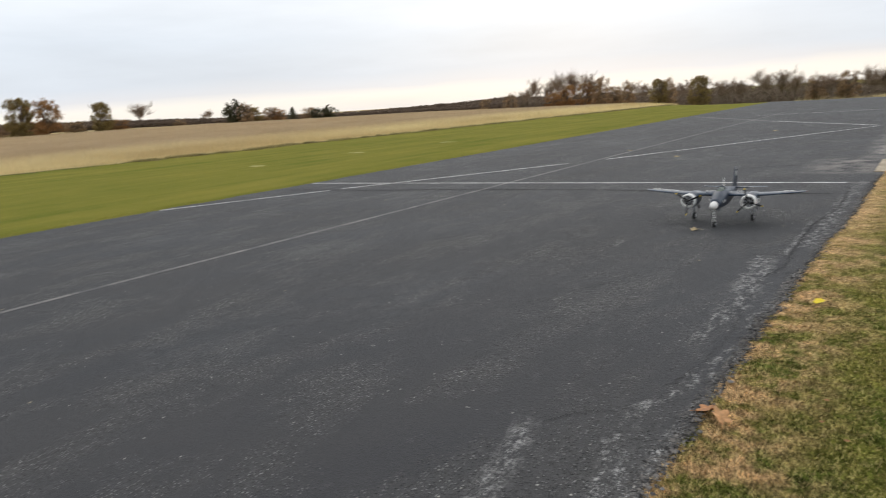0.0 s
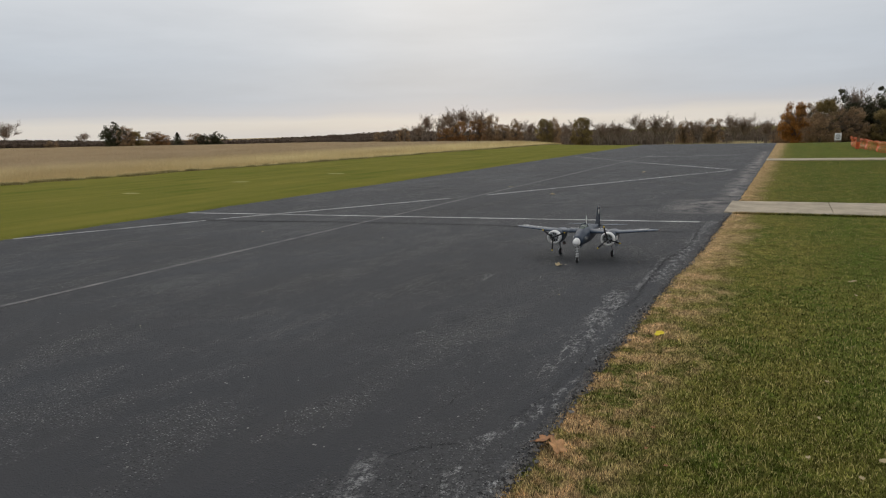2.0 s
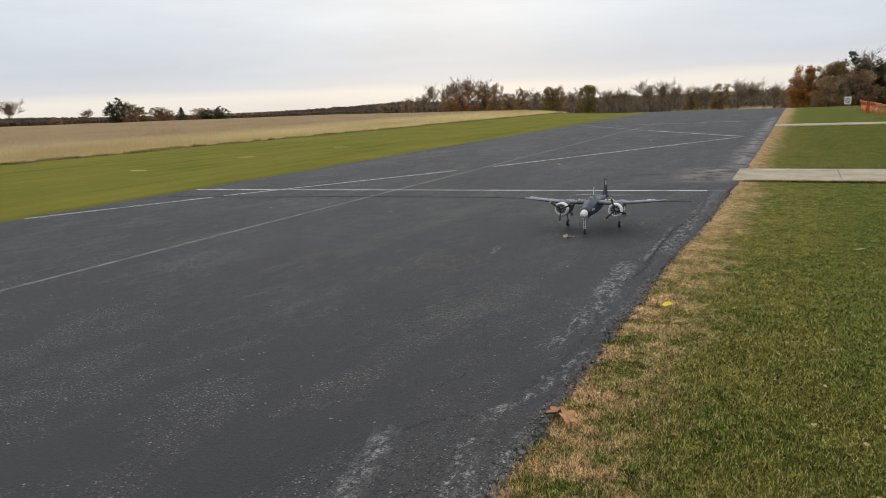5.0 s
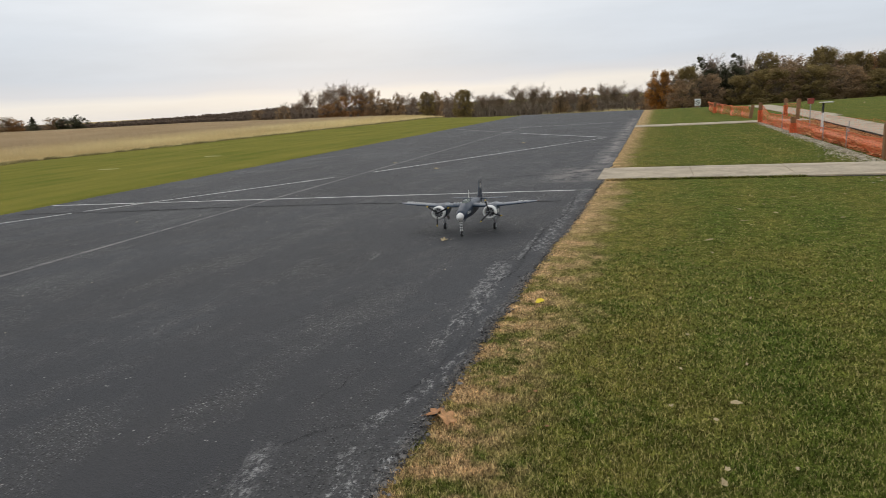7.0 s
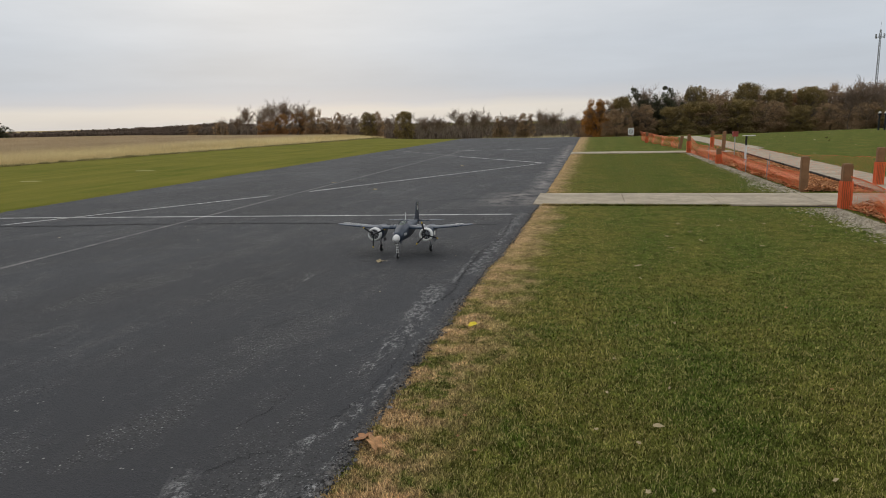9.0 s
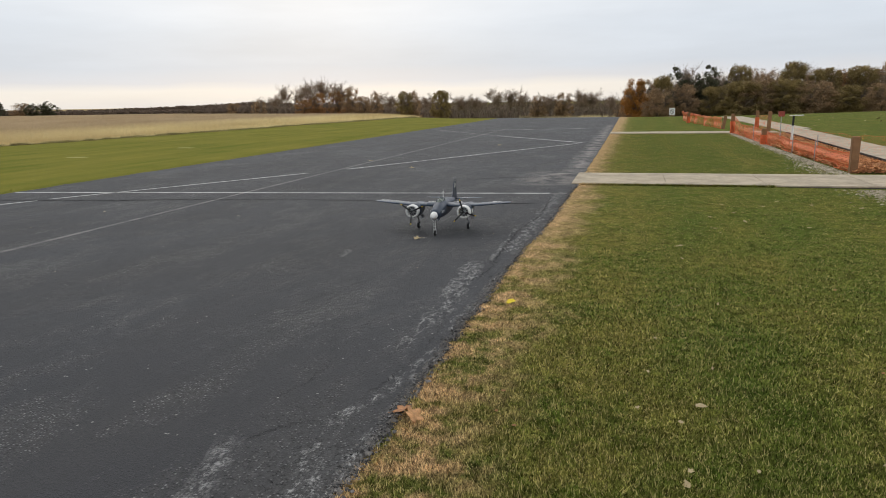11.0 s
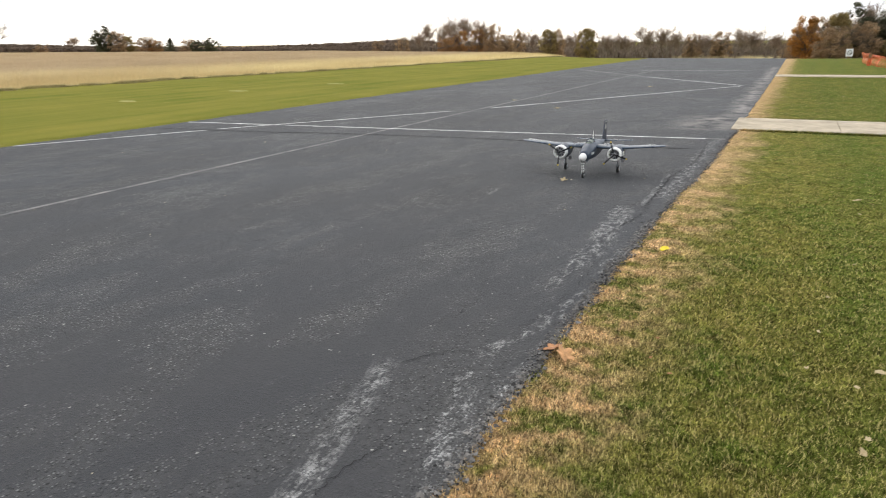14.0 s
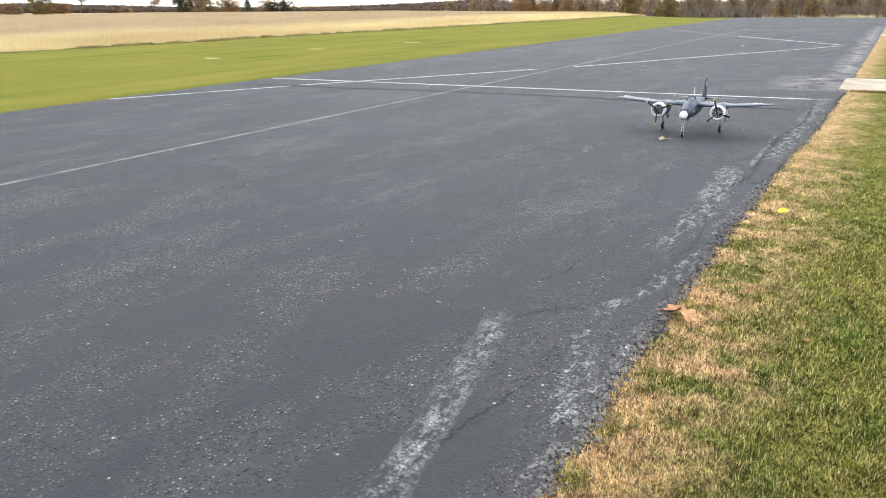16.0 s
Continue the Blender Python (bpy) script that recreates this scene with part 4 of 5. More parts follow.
stones("gravel", gx, gy, 0.016, M_GRAVEL, "loose pale grey gravel strip along the netting", "gravel", 8)
n = 6500
gy = r.uniform(15.2, 32.0, n)
gx = 4.40 - np.abs(r.normal(0, 1, n)) * np.interp(gy, [15.5, 20, 32], [0.34, 0.16, 0.10])
stones("gravel", gx, gy, 0.016, M_GRAVEL, "loose pale grey gravel at the foot of the netting", "gravel", 9)
n = 9000
gy = np.concatenate([r.uniform(0.9, 6, 2 * n // 3), r.uniform(6, 14, n - 2 * n // 3)])
gx = np.interp(gy, ys, right) + r.normal(-0.004, 0.026, n)
stones("asphalt_crumbs", gx, gy, 0.0072, leaf_material("asphalt_crumb", (0.012, 0.012, 0.013), (0.25, 0.235, 0.22), 0.5), "small asphalt crumbs along the broken runway edge", "crumbs", 10, 0.012)
n = 100
gx, gy = r.uniform(-9, -1.1, n), r.uniform(0.3, 22, n)
stones("runway_grit", gx, gy, 0.008, M_GRAVEL, "tiny pale stones scattered on the asphalt", "grit", 11, 0.016)


def edging(y0, y1):
    """Dark timber edging between the leaf bed and the walk."""
    x0, x1 = 5.79 + 0.85 * (y0 - 15.5) / 20.5, 5.79 + 0.85 * (y1 - 15.5) / 20.5
    e = thing("bed_edging", "dark weathered timber edging between leaf bed and walk", "edging", "bed edging", pose((x0 + x1) / 2, (y0 + y1) / 2, 0, 0, 0, -math.degrees(math.atan2(x1 - x0, y1 - y0))))
    part("board", box(0.045, math.hypot(x1 - x0, y1 - y0) - 0.02, 0.11, (0, 0, 0.0), 0.008), M_EDGING, e)
    for k in (-0.42, 0.42):
        part("peg", box(0.03, 0.03, 0.14, (-0.038, k * (y1 - y0), 0.0), 0.005), M_EDGING, e)


M_EDGING = plain("dark_wet_timber", (0.045, 0.032, 0.024), 0.85, vary=0.35, scale=30.0, bump=0.4)
for k in range(6):
    edging(15.6 + 2.75 * k, 18.35 + 2.75 * k)


def shaded_gap():
    """Flat near-black strip: shadow painted in the washed-out gap under the path's edge."""
    rr = random.Random(4)
    xs = np.linspace(2.5, 4.35, 40)
    v = []
    for x in xs:
        w = 0.02 + 0.09 * min(1.0, (x - 2.5) / 0.8) * rr.uniform(0.6, 1.1)
        v += [(x, 13.1 - w, 0.008), (x, 13.12, 0.006)]
    f = np.array([(2 * i, 2 * i + 2, 2 * i + 3, 2 * i + 1) for i in range(39)])
    tagged(new("washed_out_soil", raw("washed_out_soil", v, f, plain("dark_gap_shade", (0.022, 0.018, 0.014), 0.95, vary=0.4, scale=40.0, bump=0.5))), "dark strip painted as shade in the gap under the path edge", "soil", kind="stuff")


shaded_gap()


def pilot_stand(m):
    s = thing("pole_stand", "white and black pole with a flat board top", "stand", m=m)
    part("pole", tube([(0, 0, -0.05), (0.01, 0, 0.66)], 0.034, 10), M_WHITE, s, "white lower pole")
    part("upper_pole", tube([(0.01, 0, 0.66), (0.012, 0, 0.95)], 0.030, 10), M_BLACK, s, "black upper pole")
    part("top_board", box(0.36, 0.20, 0.028, (0.09, 0, 0.96), 0.006), M_WHITE, s, "pale flat board on top")
    return s


pilot_stand(pose(4.86, 23.2, 0))


def red_box(m):
    s = thing("red_box_on_post", "dark red box on a thin steel post by the walk", "box", m=m)
    part("post", tube([(0, 0, -0.05), (0, 0, 0.82)], 0.015, 8), M_STEEL, s)
    part("box", box(0.20, 0.14, 0.17, (0, 0, 0.90), 0.012), M_RED, s)
    part("lid", box(0.22, 0.16, 0.018, (0, 0, 0.995), 0.005), M_RED, s)
    return s


red_box(pose(5.35, 27.5, 0))


def thin_stake(m, h):
    s = thing("steel_stake", "thin grey steel stake holding up the netting", "stake", "netting stakes", m)
    part("rod", tube([(0, 0, -0.05), (0, 0, h)], 0.012, 6), M_STEEL, s)
    part("top", tube([(0, 0, h), (0, 0, h + 0.02)], [0.016, 0.012], 6), M_STEEL, s)
    return s


for x, y, h in ((4.46, 18.6, 0.46), (4.45, 21.0, 0.40), (4.43, 27.3, 0.55), (5.3, 22.0, 0.42), (4.35, 9.6, 0.55)):
    thin_stake(pose(x, y, 0), h)


def notice_board(m):
    s = thing("notice_board", "small white notice board with a dark ring mark", "sign", m=m)
    part("board", box(0.62, 0.03, 0.66, (0, 0, 0.72), 0.008), M_WHITE, s)
    bm = bmesh.new()
    loft([[Vector((k * math.cos(t), -0.018 - o, 0.70 + k * math.sin(t))) for t in np.linspace(0, 2 * math.pi, 24, endpoint=False)] for k, o in ((0.16, 0), (0.16, 0.003), (0.21, 0.003), (0.21, 0))], False, bm)
    part("ring_mark", bm, M_BLACK, s, "dark ring mark")
    part("slash_mark", box(0.34, 0.004, 0.05, (0, -0.020, 0.70), turn=Matrix.Rotation(radians(40), 4, "Y")), M_BLACK, s)
    for sx in (-0.22, 0.22):
        part("leg", tube([(sx, 0.02, -0.05), (sx, 0.02, 0.42)], 0.02, 6), M_STEEL, s)
    return s


notice_board(pose(3.32, 59.0, -0.12, 0, 0, -4) @ Matrix.Diagonal((0.72, 0.72, 0.8, 1)))


def dark_post(m):
    s = thing("dark_post", "dark post with a white cap on the far lawn", "post", "capped posts", m)
    part("shaft", box(0.13, 0.13, 1.45, (0, 0, 0.72), 0.02), M_BLACK, s)
    part("collar", box(0.24, 0.20, 0.16, (0, 0, 1.36), 0.02), M_BLACK, s)
    part("cap", loft([ring(0, rx, 0.02, 0, n=12) and [Vector((rx * math.cos(t), rx * math.sin(t), z)) for t in np.linspace(0, 2 * math.pi, 12, endpoint=False)] for rx, z in ((0.13, 1.46), (0.13, 1.53), (0.08, 1.60), (0.02, 1.62))]), M_WHITE, s, "white cap", True)
    return s


for azm in (20.0, 20.36):
    d = 73.0
    dark_post(pose(d * math.sin(radians(azm)), d * math.cos(radians(azm)), float(ground_z(d * math.sin(radians(azm)), d * math.cos(radians(azm))))))


def radio_mast(m, h):
    s = thing("radio_mast", "grey lattice radio mast with antenna panels near the top", "mast", m=m)
    foot, top = h * 0.014, h * 0.008
    legs = [(math.cos(t), math.sin(t)) for t in (math.pi / 2, math.pi * 7 / 6, math.pi * 11 / 6)]
    for cx, cy in legs:
        part("leg", tube([(foot * cx, foot * cy, 0), (top * cx, top * cy, h * 0.96)], [0.20, 0.14], 6), M_STEEL, s)
    bm = bmesh.new()
    levels = 22
    for i in range(levels):
        z0, z1 = h * 0.96 * i / levels, h * 0.96 * (i + 1) / levels
        k0, k1 = foot + (top - foot) * i / levels, foot + (top - foot) * (i + 1) / levels
        for q in range(3):
            a, b = legs[q], legs[(q + 1) % 3]
            tube([(k0 * a[0], k0 * a[1], z0), (k1 * b[0], k1 * b[1], z1)], 0.09, 4, bm)
            tube([(k0 * b[0], k0 * b[1], z0), (k0 * a[0], k0 * a[1], z0)], 0.07, 4, bm)
    part("bracing", bm, M_STEEL, s)
    part("spike", tube([(0, 0, h * 0.93), (0, 0, h * 1.03)], 0.08, 6), M_STEEL, s)
    for q in range(6):
        t = 2 * math.pi * q / 6
        part("antenna_panel", box(0.5, 0.25, 2.2, (2.1 * math.cos(t), 2.1 * math.sin(t), h * 0.90), 0.04, turn=Matrix.Rotation(t + math.pi / 2, 4, "Z")), M_STEEL, s)
    bm = tube([(2.1 * math.cos(t), 2.1 * math.sin(t), h * 0.89) for t in np.linspace(0, 2 * math.pi, 19)], 0.09, 5)
    part("antenna_ring", bm, M_STEEL, s)
    return s


az_m, d_m = radians(19.52), 420.0
base_m = float(ground_z(d_m * math.sin(az_m), d_m * math.cos(az_m)))
radio_mast(pose(d_m * math.sin(az_m), d_m * math.cos(az_m), base_m), (1.56 + 0.1045 * d_m - base_m) / 1.03)


# ---- fallen leaves that can be told apart ----
def leaf_mesh(kind, seed):
    """A lobed, curled leaf with thickness and a stalk; about one unit long."""
    rnd = random.Random(seed)
    outline = []
    n = 30
    for i in range(n):
        t = 2 * math.pi * i / n
        if kind == "lobed":
            k = 0.30 + 0.20 * abs(math.cos(2.5 * t)) + 0.03 * rnd.uniform(-1, 1)
        else:
            k = 0.26 + 0.19 * abs(math.cos(t)) ** 1.5 + 0.015 * rnd.uniform(-1, 1)
        outline.append((k * math.cos(t), k * math.sin(t)))
    curl, twist, cup = rnd.uniform(0.5, 0.9), rnd.uniform(-0.5, 0.5), rnd.uniform(0.1, 0.4)
    def bend(x, y, o):
        return Vector((x, y, curl * y * y + cup * x * x + twist * x * y + 0.05 * math.sin(10 * x + seed) * math.cos(8 * y) + o))
    bm = bmesh.new()
    layers = []
    for o in (0.0, 0.012):
        rings = [[bm.verts.new(bend(x * s, y * s, o)) for x, y in outline] for s in (1.0, 0.66, 0.33)]
        mid = bm.verts.new(bend(0, 0, o))
        for a, b in zip(rings, rings[1:]):
            for i in range(n):
                bm.faces.new((a[i], a[(i + 1) % n], b[(i + 1) % n], b[i]))
        for i in range(n):
            bm.faces.new((rings[-1][i], rings[-1][(i + 1) % n], mid))
        layers.append(rings[0])
    for i in range(n):
        bm.faces.new((layers[0][i], layers[0][(i + 1) % n], layers[1][(i + 1) % n], layers[1][i]))
    return bm, bend


def fallen_leaf(m, size, mat, label, seed, kind="lobed"):
    leaf = thing("fallen_leaf", label, "leaf", "fallen leaves", m @ Matrix.Diagonal((size, size, size, 1)))
    bm, bend = leaf_mesh(kind, seed)
    part("blade", bm, mat, leaf, smooth=True)
    part("stalk", tube([bend(0.35, 0, 0.01), bend(0.5, 0.02, 0.02), (0.72, 0.06, 0.05)], [0.016, 0.012, 0.010], 5), mat, leaf)
    return leaf


fallen_leaf(pose(-0.945, 3.135, 0.030, 8, 10, 200), 0.105, M_FALLEN, "curled rust-brown fallen leaf at the runway edge", 1)
fallen_leaf(pose(-0.865, 3.06, 0.045, -26, 22, 285), 0.105, M_TANLEAF, "curled tan-orange fallen leaf at the runway edge", 2)
fallen_leaf(pose(-0.715, 5.11, 0.045, 0, 0, 80), 0.11, M_YELLOW, "bright yellow fallen leaf on burnt grass", 3, "oval")
fallen_leaf(pose(-2.21, 7.53, 0.02, 10, 0, 30), 0.095, M_PALE, "pale curled leaf lying on the asphalt", 4)
fallen_leaf(pose(0.52, 3.47, 0.045, 0, 10, 60), 0.085, M_PALE, "pale dry leaf lying on the lawn", 5, "oval")
LAWN_LEAVES = [(1.16, 9.40, 1), (1.54, 9.13, 1), (1.95, 10.43, 1), (1.43, 10.56, 1), (1.49, 9.79, 1), (1.12, 8.58, 1), (2.23, 10.95, 1), (1.05, 12.29, 1), (2.19, 8.79, 1), (2.62, 10.63, 1), (3.19, 10.40, 1), (-0.57, 11.85, 1),
               (1.39, 5.28, 0), (0.67, 7.48, 1), (0.21, 3.39, 1), (-0.36, 3.06, 0), (-0.47, 3.20, 0), (0.41, 3.27, 1), (0.42, 2.81, 1), (0.69, 2.87, 1), (1.53, 4.13, 0), (1.74, 5.93, 0), (0.33, 4.48, 1), (-0.48, 3.45, 0), (3.0, 7.0, 1),
               (1.2, 21.0, 1), (2.3, 24.0, 1), (0.6, 18.6, 1), (3.0, 18.4, 1)]
for i, (x, y, pale) in enumerate(LAWN_LEAVES):
    on_runway = x < -1.0
    fallen_leaf(pose(x, y, 0.02 if on_runway else 0.046, 10 * math.sin(i), 8 * math.cos(i), 71 * i), (0.022 if y < 6.5 else 0.058) * (1.0 + 0.5 * ((i * 7) % 4) / 3), M_PALE if pale else M_FALLEN,
                "small pale dry leaf" + (" on the asphalt" if on_runway else " on the lawn") if pale else "small brown dry leaf on the lawn", 10 + i % 5, "oval" if i % 2 else "lobed")
for i, (x, y) in enumerate(((-4.30, 24.3), (-4.90, 15.9), (-6.66, 17.75))):
    fallen_leaf(pose(x, y, 0.02, 8, 0, 50 * i), 0.12, M_PALE, "pale curled leaf lying on the asphalt", 40 + i)
n = 110
r = np.random.default_rng(31)
fx, fy = r.uniform(8.5, 30, n), r.uniform(18, 70, n)
scatter_leaves("scattered_leaves", fx, fy, 0.02 + 0 * fx, 0.07, M_PALE, "pale fallen leaves strewn over the far lawn", "leaves", 32)
n = 130
fx, fy = r.uniform(-0.6, 4.2, n), r.uniform(2.2, 31, n)
scatter_leaves("scattered_leaves", fx, fy, 0.018 + 0 * fx, 0.018, M_PALE, "small pale leaf scraps strewn over the lawn", "leaves", 33)


# ---- bald pale spots in the mown strip ----
def bald_spot(x, y, a, b, seed):
    rnd = random.Random(seed)
    v = [(x, y, 0.022)] + [(x + a * math.cos(t) * rnd.uniform(0.7, 1.2), y + b * math.sin(t) * rnd.uniform(0.7, 1.2), 0.004) for t in np.linspace(0, 2 * math.pi, 18, endpoint=False)]
    ob = new("bald_spot", raw("bald_spot", v, np.array([(0, 1 + i, 1 + (i + 1) % 18) for i in range(18)]), M_BALD))
    tagged(ob, "pale bald spot worn into the mown grass", "bald spot", "bald spots")


M_BALD = leaf_material("dry_thatch", (0.29, 0.275, 0.085), (0.37, 0.34, 0.13), 0.25)
for i, (x, y, a, b) in enumerate(((-17.3, 14.3, 0.34, 0.17), (-17.2, 18.8, 0.40, 0.22), (-16.3, 23.3, 0.42, 0.22))):
    bald_spot(x, y, a, b, i)


# ---- turf ----
def blades(name, x, y, length, width, mat, label, category, seed, lean=0.7, power=0.5):
    """Single grass blades as slim bent triangles."""
    r = np.random.default_rng(seed)
    n = len(x)
    a = r.uniform(0, 2 * np.pi, n)
    k = lean * r.uniform(0.02, 1, n) ** power
    ln = length * r.uniform(0.5, 1.25, n)
    dx, dy = np.cos(a), np.sin(a)
    z = ground_z(x, y)
    base = np.stack([x, y, z - 0.003], -1)
    side = np.stack([-dy, dx, 0 * a], -1) * (np.broadcast_to(width, n) / 2)[:, None]
    out = np.stack([dx * k, dy * k, np.sqrt(1 - np.minimum(k * k, 0.98))], -1)
    tip = base + out * ln[:, None]
    v = np.stack([base - side, base + side, tip], 1).reshape(-1, 3)
    return tagged(new(name, raw(name, v, np.arange(3 * n).reshape(n, 3), mat)), label, category, kind="stuff")


def spread(n, x0, x1, d0, d1, seed, power=1.0):
    """Places with a density that thins out with distance."""
    r = np.random.default_rng(seed)
    y = d0 * (d1 / d0) ** (r.uniform(0, 1, n) ** power)
    return r.uniform(x0, x1, n), y


r = np.random.default_rng(41)
def lawn_places(n, y0, y1):
    y = y0 * (y1 / y0) ** r.uniform(0, 1, n)
    x = np.interp(y, ys, right) + 0.012 + r.uniform(0, 1, n) * (1.6 + 0.5 * y)
    keep = (x < 4.0) & ~((y > 13.05) & (y < 15.4))
    return x[keep], y[keep], np.hypot(x[keep], y[keep])


x, y, d = lawn_places(720000, 1.2, 13.05)
far = y + r.normal(0, 1.0, len(y)) > 6.5
for pick, mat, label, seed in ((~far, M_BLADE, "short green and burnt tan lawn grass", 42), (far, M_FAR_BLADE, "short green lawn grass near the concrete path", 43)):
    blades("lawn_grass", x[pick], y[pick], 0.027, np.interp(y[pick], [1.2, 5.0, 13.0], [0.0045, 0.0072, 0.0105]), mat, label, "grass", seed, 0.98, np.interp(y[pick], [2.0, 5.0, 9.0], [0.50, 0.25, 0.10]))
n = 170000
x, y = r.uniform(-0.92, 9.5, n), r.uniform(-6.0, 13.0, n)
rest = ((x > 1.5 + 0.5 * y) | (y < 1.4)) & ((x < 3.9) | (y < 3.5)) & (r.uniform(0, 1, n) < np.clip((10.5 - np.hypot(x, y - 3)) / 6, 0, 1))
blades("lawn_grass", x[rest], y[rest], 0.027, 0.011, M_BLADE, "mown green lawn round the standing place", "grass", 50, 0.98, 0.3)
n = 130000
y = 15.2 * (32.1 / 15.2) ** r.uniform(0, 1, n)
x = np.interp(y, ys, right) + 0.02 + r.uniform(0, 4.85, n)
blades("lawn_grass", x, y, 0.030, 0.016, M_FAR_BLADE, "mown green lawn between the two paths", "grass", 49, 0.985, 0.08)
n = 9000
x = np.where(np.arange(n) % 2, r.uniform(-0.75, 2.6, n), r.uniform(-0.75, 4.1, n))
blades("path_edge_grass", x, np.where(np.arange(n) % 2, 13.09 - r.uniform(0, 0.06, n), 15.07 + r.uniform(0, 0.08, n)), 0.055, 0.010, M_BLADE, "ragged grass fringe along the concrete path", "grass", 48, 0.8)
n = 9000
y = 4.0 * 12.0 ** r.uniform(0, 1, n)
x = RW_L + 0.02 - r.uniform(0, 1, n) ** 2 * 0.5
blades("lawn_grass", x, y, 0.028, 0.012, M_STRIP, "yellow-green grass fringe along the runway edge", "grass", 44, 0.97, 0.2)


n = 170000
az = np.radians(-r.uniform(14, 72, n))
d = 11.0 * 6.0 ** r.uniform(0, 1, n)
x, y = d * np.sin(az), d * np.cos(az)
keep = (x < RW_L - 0.05) & (x > FIELD_X + FIELD_SLOPE * y)
x, y, d = x[keep], y[keep], d[keep]
blades("mown_strip_grass", x, y, 0.022, 0.004 + 0.0008 * d, M_STRIP, "mown yellow-green grass strip beside the runway", "grass", 47, 0.985, 0.05)

n = 700000
az = np.radians(-r.uniform(16, 72, n))
d = 22.0 * 11.0 ** (r.uniform(0, 1, n))
x, y = d * np.sin(az), d * np.cos(az)
edge = FIELD_X + FIELD_SLOPE * y + np.array([0.9 * noise.noise((float(q) * 0.22, 3.0, 0)) + 0.5 * noise.noise((float(q) * 1.1, 5.0, 0)) for q in y])
keep = (x < edge) & (x + 0.3 * y < 0)
x, y, d = x[keep], y[keep], d[keep]
rise = np.clip((edge[keep] - x) / 5.0, 0.35, 1.0)
blades("dry_field_grass", x, y, np.interp(d, [30, 70, 120], [0.45, 0.40, 0.2]) * rise, 0.004 + 0.0004 * d, M_STRAW, "tall straw-coloured dry field grass", "dry grass", 45, 0.6)

# weeds coloured darker than the straw, to draw the field edge's shadow line
n = 26000
y = 16.0 * 6.0 ** r.uniform(0, 1, n)
e = np.array([0.9 * noise.noise((float(q) * 0.22, 3.0, 0)) + 0.5 * noise.noise((float(q) * 1.1, 5.0, 0)) for q in y])
x = FIELD_X + FIELD_SLOPE * y + e + np.abs(r.normal(0.05, 0.35, n))
clump = np.array([noise.noise((float(q) * 0.9, 11.0, 2)) for q in y]) > -0.1
blades("field_edge_weeds", x[clump], y[clump], 0.13, 0.016, leaf_material("edge_weeds", (0.13, 0.11, 0.04), (0.42, 0.35, 0.16), 0.4), "low brown and olive weeds drawing the shaded line along the field's mown edge", "weeds", 46, 0.8)

n = 500
y = r.uniform(62.0, 66.0, n)
x = np.concatenate([r.uniform(-9.5, -1.2, n // 2), r.normal(-3.2, 0.8, n - n // 2)])
blades("pale_runway_end_grass", x, y, 0.30, 0.03, M_STRAW, "pale dry grass tufts at the runway's far end", "dry grass", 47, 0.6)


# ---- trees ----
def branches(seed, kind):
    """Tapered limbs of a tree one unit high: (start, end, start radius, end radius, level)."""
    rnd = random.Random(seed)
    out = []

    def grow(p, d, length, radius, level, most):
        bends = 3
        q = p
        for i in range(bends):
            d = (d + Vector((rnd.gauss(0, 0.13), rnd.gauss(0, 0.13), rnd.gauss(0.05, 0.08)))).normalized()
            e = q + d * length / bends
            r1 = radius * (1 - 0.5 * (i + 1) / bends)
            out.append((q, e, radius * (1 - 0.5 * i / bends), r1, level))
            q = e
            if level < most and (i > 0 or level > 0 or kind != "bare"):
                for _ in range(rnd.choice((2, 2, 3)) if level else 4):
                    t = rnd.uniform(0, 2 * math.pi)
                    side = Vector((math.cos(t), math.sin(t), 0))
                    spread_k = 0.78 if kind == "bare" else 0.9
                    nd_ = (d * 0.9 + side * spread_k + Vector((0, 0, 0.25))).normalized()
                    grow(q, nd_, length * rnd.uniform(0.50, 0.72), r1 * 0.6, level + 1, most)

    grow(Vector((0, 0, 0)), Vector((rnd.gauss(0, 0.04), rnd.gauss(0, 0.04), 1)), 0.5 if kind == "bare" else 0.42, 0.012 if kind == "bare" else 0.020, 0, 3)
    top = max(e.z for _, e, *_ in out)
    k = 1 / top
    return [(a * k, b * k, r0 * k, r1 * k, lv) for a, b, r0, r1, lv in out]


def limb_mesh(parts_, n=5, low=0.0):
    v, f = [], []
    for a, b, r0, r1, lv in parts_:
        q = (b - a).to_track_quat("Z", "Y")
        base = len(v)
        sides = n if lv < 2 else 3
        for p, r_ in ((a, max(r0, low)), (b, max(r1, low))):
            for i in range(sides):
                t = 2 * math.pi * i / sides
                v.append(p + q @ Vector((r_ * math.cos(t), r_ * math.sin(t), 0)))
        for i in range(sides):
            f.append((base + i, base + (i + 1) % sides, base + sides + (i + 1) % sides, base + sides + i))
    return np.array([tuple(p) for p in v]), np.array(f)


